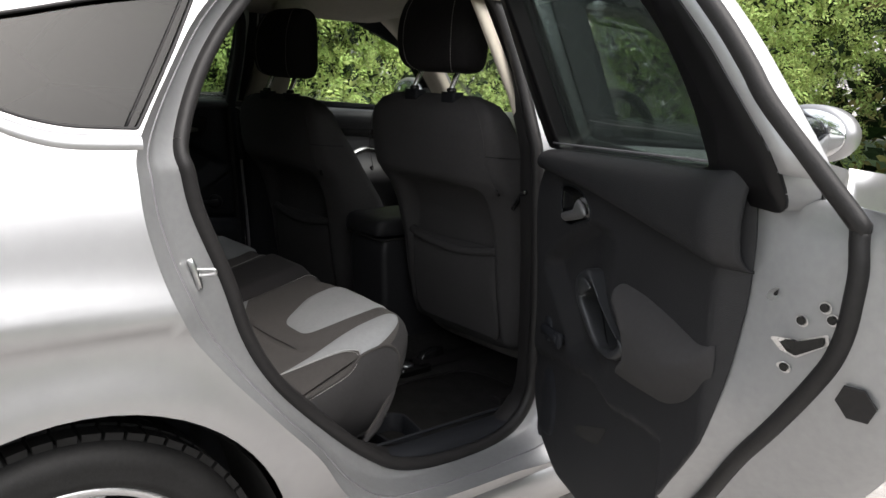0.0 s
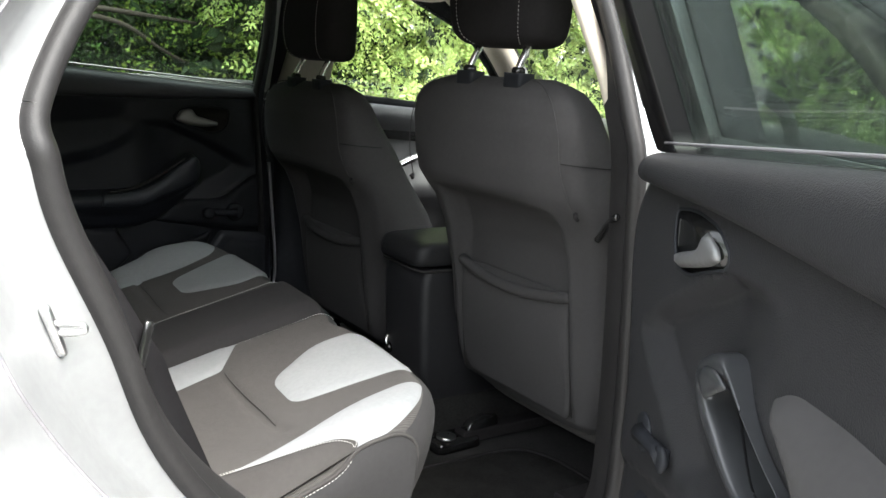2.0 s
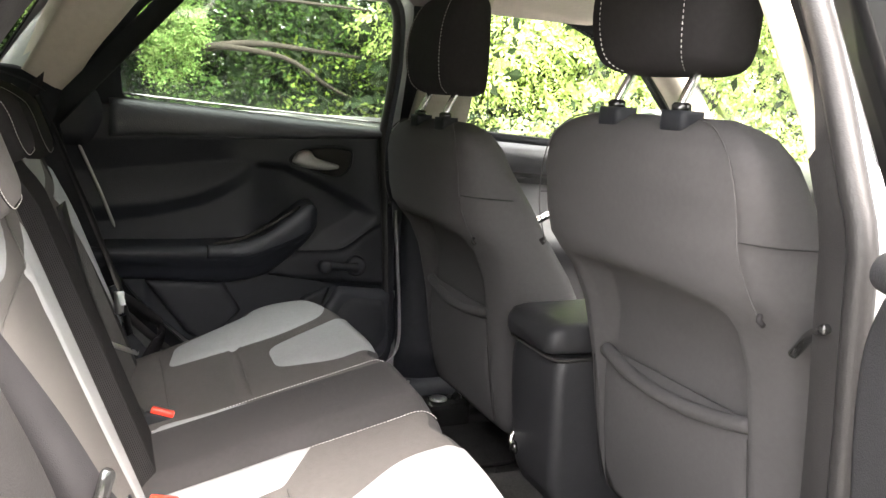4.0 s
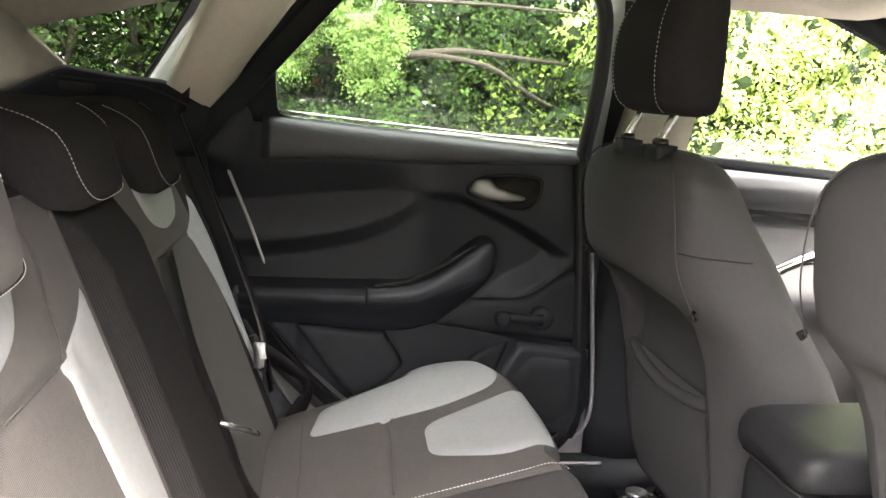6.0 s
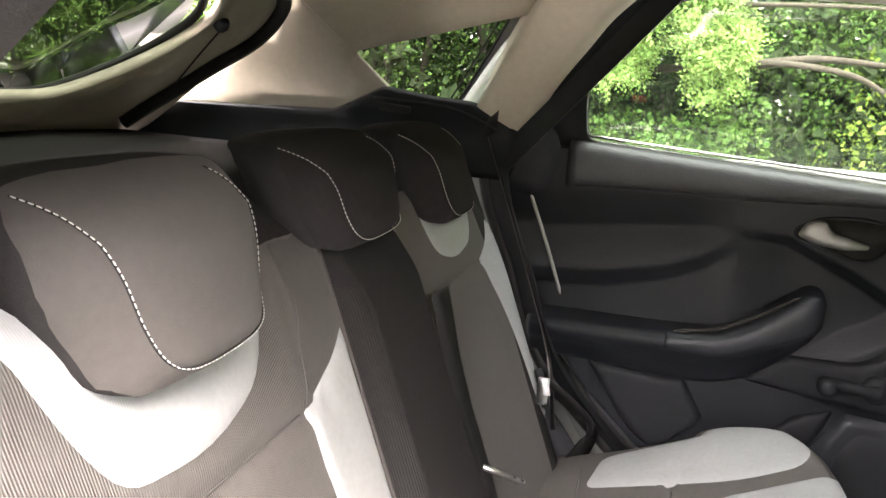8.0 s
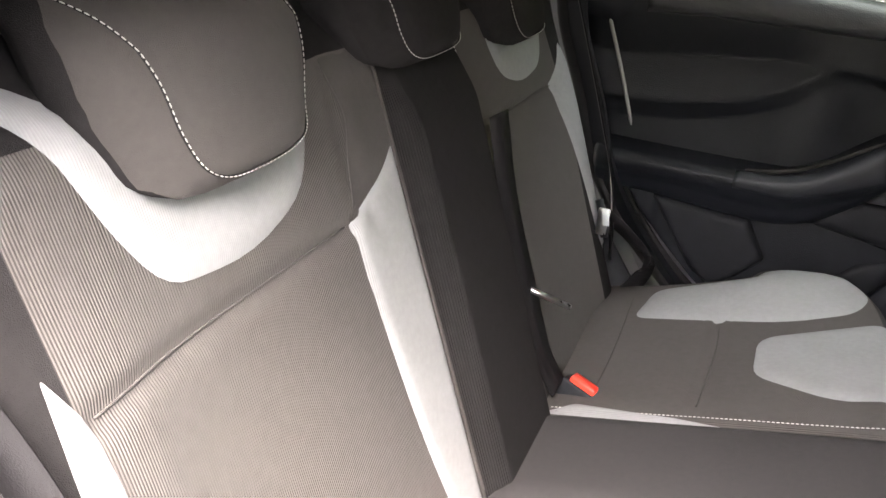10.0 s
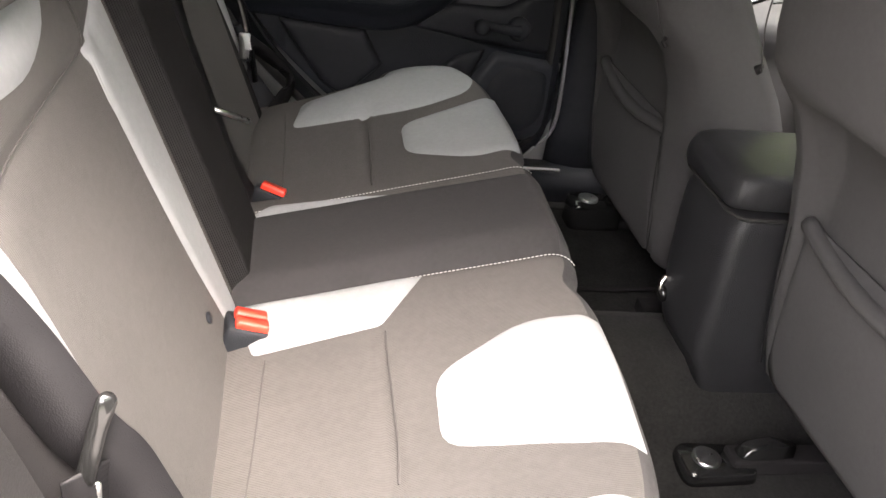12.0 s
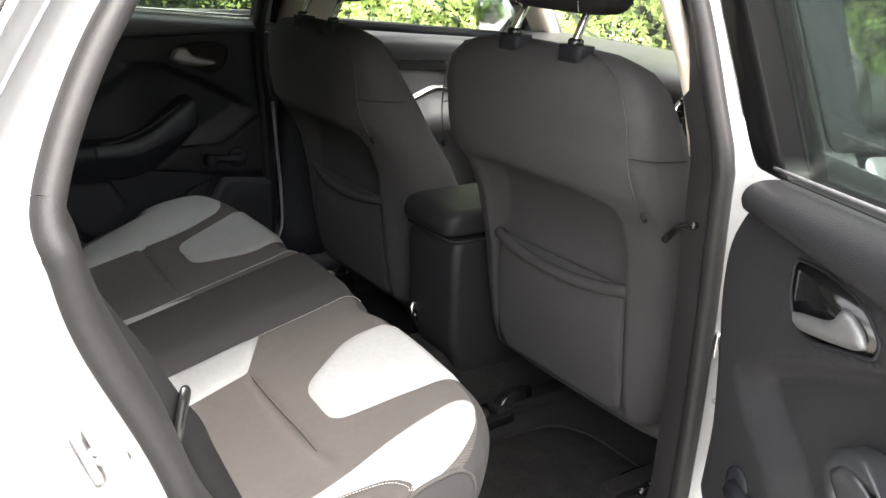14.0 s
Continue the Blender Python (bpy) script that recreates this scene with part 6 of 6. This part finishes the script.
for y in np.linspace(-.74, .74, 38):
    hood = .035 * math.exp(-(((y + .37) / .17) ** 2))
    mid_ = .05 * math.exp(-((y / .16) ** 2))
    rows.append([(2.66, y, .95), (2.50, y, .99 + hood * .3), (2.34, y, 1.0 + hood), (2.22 - mid_, y, .985 + hood), (2.16 - mid_, y, .94 + hood * .6), (2.19 - mid_, y, .86), (2.14 - mid_, y, .80), (2.16 - mid_, y, .70), (2.26, y, .58), (2.40, y, .50)])
rows = [[tuple(p) for p in curve(r, 4)] for r in rows]
part("dash_top", loft(rows, False, False), DASH, dash, "black soft dashboard moulding", solid=.01)
for y in (-.64, -.13, .13, .64):
    part("vent_ring", tube([(2.14 - .04 * (abs(y) < .2) + .03 * math.sin(a) , y + .055 * math.cos(a), .915 + .04 * math.sin(a)) for a in np.linspace(0, 2 * math.pi, 24)], .008, 6, False), CHROME, dash, "satin chrome vent ring")
    for k in range(4):
        part("vent_slat", box(2.135 - .04 * (abs(y) < .2), 2.15 - .04 * (abs(y) < .2), y - .045, y + .045, .892 + k * .013, .896 + k * .013), GLOSSY, dash, smooth=False)
part("centre_stack", sheet(rounded([(-.12, .66), (.12, .66), (.10, .86), (-.10, .86)], .02), lambda a, b: (2.085 + (.8 - b) * .1, a, b), (), .03), GLOSSY, dash, "gloss black control panel", solid=.01)
wheel_ = thing("steering_wheel", (1.99, -.40, .948), "black leather steering wheel", "steering wheel")
WM = Matrix.Translation((1.99, -.40, .948)) @ Euler((0, radians(-64), 0)).to_matrix().to_4x4()
WP = lambda x, y, z=0: tuple(WM @ Vector((x, y, z)))
part("rim", tube([WP(.185 * math.cos(a), .185 * math.sin(a)) for a in np.linspace(0, 2 * math.pi, 49)], .0155, 10, False), SOFT, wheel_, "black leather rim")
part("airbag_pad", loft([[WP(r * .09 * math.cos(a), r * .10 * math.sin(a), h) for a in np.linspace(0, 2 * math.pi, 28, endpoint=False)] for r, h in ((1, -.03), (1.02, 0), (.9, .018), (.3, .024))]), SOFT, wheel_, "black centre pad")
for a in (math.pi / 2, -math.pi / 2, math.pi):
    part("spoke", tube([WP(.06 * math.cos(a), .06 * math.sin(a), -.01), WP(.12 * math.cos(a), .12 * math.sin(a), -.008), WP(.18 * math.cos(a), .18 * math.sin(a), 0)], [.024, .016, .012], 8), INSERT, wheel_, "satin grey spoke")
part("column", tube([WP(0, 0, -.02), WP(0, 0, -.25)], .05, 12), BLACK, wheel_)

# ---- outside: drive, lawn, hedges, trees ----
ASPHALT = material("grey_gravel_asphalt", (0.30, 0.285, 0.27), 0.92, vary=0.35, scale=30, fine=1.0, fine_scale=160, kind="grain")
GRASS = material("lawn_green", (0.055, 0.11, 0.025), 0.9, vary=0.4, scale=6, fine=0.8, fine_scale=60)
BARK = material("grey_brown_bark", (0.026, 0.0205, 0.016), 0.9, vary=0.4, scale=14, fine=1.0, fine_scale=60, stretch=(1, 1, .25))


def leafy(name, colour, island=0.28, trans=0.35):
    m = material(name, colour, 0.8, vary=0.3, scale=1.5, island=island, spec=0.15)
    b = m.node_tree.nodes["Principled BSDF"]
    N, L = m.node_tree.nodes, m.node_tree.links
    tr = N.new("ShaderNodeBsdfTranslucent")
    src = b.inputs["Base Color"].links[0].from_socket
    L.new(src, tr.inputs["Color"])
    mx = N.new("ShaderNodeMixShader")
    mx.inputs["Fac"].default_value = trans
    L.new(b.outputs[0], mx.inputs[1])
    L.new(tr.outputs[0], mx.inputs[2])
    L.new(mx.outputs[0], N["Material Output"].inputs["Surface"])
    return m


LEAF_GOLD = leafy("golden_conifer_leaf", (0.40, 0.50, 0.17))
LEAF_YELLOW = leafy("yellow_green_leaf", (0.17, 0.24, 0.05))
LEAF_FIR = leafy("fresh_green_leaf", (0.17, 0.26, 0.08), .55)
LEAF_MID = leafy("mid_green_leaf", (0.066, 0.122, 0.032))
LEAF_DARK = leafy("dark_green_leaf", (0.030, 0.058, 0.019))
# a darkened leaf colour that puts shade into the middle of clumps
LEAF_SHADE = leafy("shaded_inner_leaf", (0.018, 0.03, 0.012), .3, .1)
LEAF_BROWN = leafy("brown_green_leaf", (0.22, 0.20, 0.08))
FLOWER = leafy("orange_red_flower", (0.65, 0.13, 0.03))

ground = part("ground", sheet([(-400, -400), (400, -400), (400, 400), (-400, 400)], lambda a, b: (a, b, 0), (), 60), ASPHALT, None, "grey asphalt drive with fine gravel", category="ground", kind="structure")
part("lawn", sheet(rounded([(4.2, -4.5), (16, -9), (30, 4), (12, 6), (5.6, 1.9), (5.0, -1.0)], .8), lambda a, b: (a, b, .012 + .05 * step01((a - 4.5) / 3)), (), .6), GRASS, None, "short green lawn beside the drive", category="lawn", kind="structure")


def leaves(seed, centres, radii, count, size, long=2.0, droop=0.2, spray=0):
    """Small leaves scattered over soft clumps, each a folded blade; sprays put them along short twigs."""
    rng = np.random.default_rng(seed)
    C, R = np.asarray(centres, float), np.asarray(radii, float)
    w = R ** 2
    pick = rng.choice(len(C), count, p=w / w.sum())
    d = rng.normal(size=(count, 3))
    d /= np.linalg.norm(d, axis=1)[:, None]
    pos = C[pick] + d * (R[pick] * (0.55 + 0.5 * rng.random(count) ** .6))[:, None] * np.array([1, 1, .85])
    axis = d * .8 + rng.normal(size=(count, 3)) * .5
    axis[:, 2] -= droop
    axis /= np.linalg.norm(axis, axis=1)[:, None]
    side = np.cross(axis, rng.normal(size=(count, 3)))
    side /= np.linalg.norm(side, axis=1)[:, None]
    up = np.cross(side, axis)
    s = size * (0.6 + 0.8 * rng.random(count))
    if spray:
        k = spray
        t = (np.arange(k) + .5) / k
        P = pos[:, None] + axis[:, None] * (t[None, :, None] * (s * 3.2)[:, None, None]) - up[:, None] * (t[None, :, None] ** 2 * (s * .9)[:, None, None])
        sg = np.where(np.arange(k) % 2, 1.0, -1.0)
        ax = axis[:, None] * .75 + side[:, None] * sg[None, :, None] * .75 + rng.normal(size=(count, k, 3)) * .12
        pos = P.reshape(-1, 3)
        axis = (ax / np.linalg.norm(ax, axis=2)[..., None]).reshape(-1, 3)
        up = np.repeat(up, k, 0)
        side = np.cross(up, axis)
        side /= np.linalg.norm(side, axis=1)[:, None]
        s = np.repeat(s, k) * np.tile(1.15 - .6 * t, count)
        count *= k
    L, Wd = (s * long / 2)[:, None], (s / 2)[:, None]
    V = np.stack([pos, pos + axis * L * .5 + side * Wd * .5 + up * Wd * .15, pos + axis * L, pos + axis * L * .5 - side * Wd * .5 + up * Wd * .15], 1).reshape(-1, 3)
    F = (np.arange(count)[:, None] * 4 + np.arange(4)).tolist()
    return V, F


def clumps(seed, x0, x1, y0, y1, z0, z1, n, r0, r1):
    rng = np.random.default_rng(seed)
    c = np.c_[rng.uniform(x0, x1, n), rng.uniform(y0, y1, n), rng.uniform(z0, z1, n)]
    return c, rng.uniform(r0, r1, n)


def bush(name, label, seed, span, n, rad, count, size, mat, category="bush", group="", long=2.0, droop=.2, spray=0, core=True):
    x0, x1, y0, y1, z0, z1 = span
    t = thing(name, ((x0 + x1) / 2, (y0 + y1) / 2, 0), label, category, group)
    c, r = clumps(seed, *span, n, *rad)
    part("foliage", leaves(seed + 1, c, r, count, size, long, droop, spray), mat, t, smooth=False, kind="stuff")
    rng = np.random.default_rng(seed + 5)
    stems = []
    for k in range(5):
        bx, by = rng.uniform(x0, x1), rng.uniform(y0, y1)
        stems.append(tube(curve([(bx, by, 0), (bx + rng.uniform(-.1, .1), by, z1 * .35), (bx + rng.uniform(-.3, .3), by + rng.uniform(-.2, .2), z1 * .8)], 4), np.linspace(.05, .012, 9), 6))
    part("stem", join(*stems), BARK, t, kind="stuff")
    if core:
        # big dark leaves paint the shade inside each clump
        part("inner_foliage", leaves(seed + 3, c, r * .8, count // 4, size * 2.8, 1.6, droop), LEAF_SHADE, t, "shaded inner leaves", smooth=False, kind="stuff")
    return t


# along the car's left side: golden conifers ahead, mixed evergreens with bare limbs beside the rear window
bush("conifer", "golden green conifer hedge with feathery sprays", 11, (2.6, 6.4, 3.1, 4.2, .4, 3.6), 90, (.3, .6), 26000, .042, LEAF_GOLD, "conifer", "conifers", 1.9, .35, 7)
bush("conifer", "golden green conifer hedge with feathery sprays", 13, (6.0, 11.0, 2.6, 4.6, .3, 4.0), 80, (.5, .9), 15000, .06, LEAF_GOLD, "conifer", "conifers", 1.9, .35, 7)
# the dark leaf colour here paints the shade of a hollow
bush("evergreen_shrub", "dark shaded shrub below the fir", 17, (.1, 1.45, 4.6, 5.3, .2, 1.4), 45, (.22, .42), 15000, .045, LEAF_DARK, "shrub", "shrubs", 1.5)
bush("evergreen_shrub", "mid green broad-leaved shrub", 18, (1.5, 3.0, 4.5, 5.2, .2, 1.5), 45, (.25, .48), 18000, .045, LEAF_MID, "shrub", "shrubs", 1.5)
bush("evergreen_shrub", "yellow green broad-leaved shrub", 19, (1.9, 3.6, 3.7, 4.4, .2, 1.45), 52, (.18, .38), 18000, .045, LEAF_YELLOW, "shrub", "shrubs", 1.5)
# upper parts of both dark rows unseen, added to cut the left sky's light
bush("dark_conifer", "dark green conifers standing close behind", 23, (-4.5, 5.0, 5.6, 7.2, .4, 7.5), 210, (.5, 1.0), 34000, .06, LEAF_DARK, "conifer", "conifers", 2.0, .3, 5)
bush("dark_conifer", "dark tall conifers further back", 27, (-9.0, 9.0, 8.0, 10.0, .5, 10.5), 230, (.8, 1.5), 24000, .12, LEAF_DARK, "conifer", "conifers", 2.0, .3, 4)
bush("dark_conifer", "green conifers behind the car", 29, (-7.5, -4.0, -2.5, 6.0, .3, 6.0), 90, (.6, 1.1), 14000, .08, LEAF_FIR, "conifer", "conifers", 2.0, .3, 5)
bush("evergreen_shrub", "shaded green shrub under the trees", 31, (-1.6, .8, 4.4, 5.2, .2, 2.6), 60, (.25, .45), 16000, .045, LEAF_MID, "shrub", "shrubs", 1.5)
fir = thing("fir_branch_tree", (-.6, 4.2, 0), "fresh green fir with low bare limbs", "tree")
part("trunk", tube(curve([(-.2, 5.4, 0), (-.1, 5.35, 1.5), (-.15, 5.4, 4), (-.2, 5.4, 7)], 6), np.linspace(.20, .08, 19), 10), BARK, fir, "grey brown trunk")
limbs = [[(-.1, 5.3, 1.1), (.5, 4.6, 1.22), (1.12, 4.0, 1.297), (1.44, 4.0, 1.324), (1.79, 4.0, 1.28), (2.03, 4.0, 1.145), (2.23, 4.0, 1.06), (2.6, 3.9, .95)], [(1.3, 4.0, 1.31), (1.6, 4.05, 1.36), (2.0, 4.0, 1.34), (2.5, 3.9, 1.30)], [(-.1, 5.3, 1.9), (.6, 4.6, 2.02), (1.3, 4.2, 2.0), (2.2, 3.9, 1.92)], [(1.1, 3.9, 1.60), (1.6, 3.7, 1.60), (2.2, 3.6, 1.58)], [(-.1, 5.3, 2.2), (.3, 4.5, 2.3), (.8, 4.0, 2.1), (1.4, 3.8, 2.15)], [(-.1, 5.3, 1.3), (-.6, 4.5, 1.6), (-.9, 3.9, 1.7)], [(.5, 4.4, 1.72), (.9, 4.3, 1.85), (1.6, 4.2, 1.78)]]
for k, l in enumerate(limbs):
    line = curve(l, 6)
    part("limb", tube(line, np.linspace(.028 if k < 2 else .016, .006, len(line)), 7), BARK, fir, "bare grey brown limb")
c, r = clumps(41, .45, 1.15, 3.6, 4.3, 1.20, 2.3, 64, .06, .15)
part("crown", leaves(42, c, r, 8000, .030, 1.8, .3, 7), LEAF_FIR, fir, "fresh green sprays", smooth=False, kind="stuff")
c, r = clumps(43, .6, 1.3, 3.8, 4.4, .55, 1.15, 18, .10, .22)
part("ivy", leaves(44, c, r, 3500, .05, 1.3), LEAF_MID, fir, smooth=False, kind="stuff")

bush("fresh_conifer", "fresh green conifer standing behind the car", 71, (-3.4, -1.5, 3.6, 4.8, .6, 3.0), 40, (.2, .45), 6000, .05, LEAF_FIR, "conifer", "conifers", 1.9, .3, 6)

# ahead and to the right: rhododendrons, flowers, far trees
bush("rhododendron", "dark green rhododendron beside the lawn", 51, (8.0, 11.5, -2.5, 1.0, .3, 2.6), 70, (.4, .8), 14000, .11, LEAF_MID, "shrub", "shrubs", 2.4)
bush("rhododendron", "brown green shrub beyond the lawn", 53, (10.5, 15.0, -4.0, 3.0, .5, 5.0), 80, (.6, 1.1), 12000, .14, LEAF_BROWN, "shrub", "shrubs", 2.2)
flowers = bush("flower_clump", "orange red crocosmia flowers over strap leaves", 57, (6.9, 8.6, -1.6, .2, .15, .7), 30, (.15, .3), 5000, .10, LEAF_FIR, "flowers", "", 5.0, -.5, 0, False)
c, r = clumps(59, 6.9, 8.5, -1.5, .1, .7, .95, 24, .08, .16)
part("petals", leaves(60, c, r, 900, .05, 1.6), FLOWER, flowers, "orange red flower heads", smooth=False, kind="stuff")
# out of view; added so the door glass has green to reflect
part("far_lawn", sheet(rounded([(-30, -30), (40, -30), (40, -8), (6, -5.5), (-30, -5.5)], 1.5), lambda a, b: (a, b, .015), (), 2.0), GRASS, None, "short green lawn across the drive", category="lawn", kind="structure")
# unseen trees that keep low sky light out of the open door
bush("far_trees", "tall green trees across the drive", 61, (-14.0, 16.0, -18.0, -14.0, .6, 4.6), 160, (1.0, 1.9), 22000, .28, LEAF_MID, "tree", "trees", 1.8)
# raised past what is seen, to cut light through the windscreen
bush("far_trees", "tall dark green trees ahead", 63, (14.0, 20.0, -14.0, 12.0, 1.0, 9.5), 200, (1.2, 2.0), 32000, .32, LEAF_MID, "tree", "trees", 1.8)
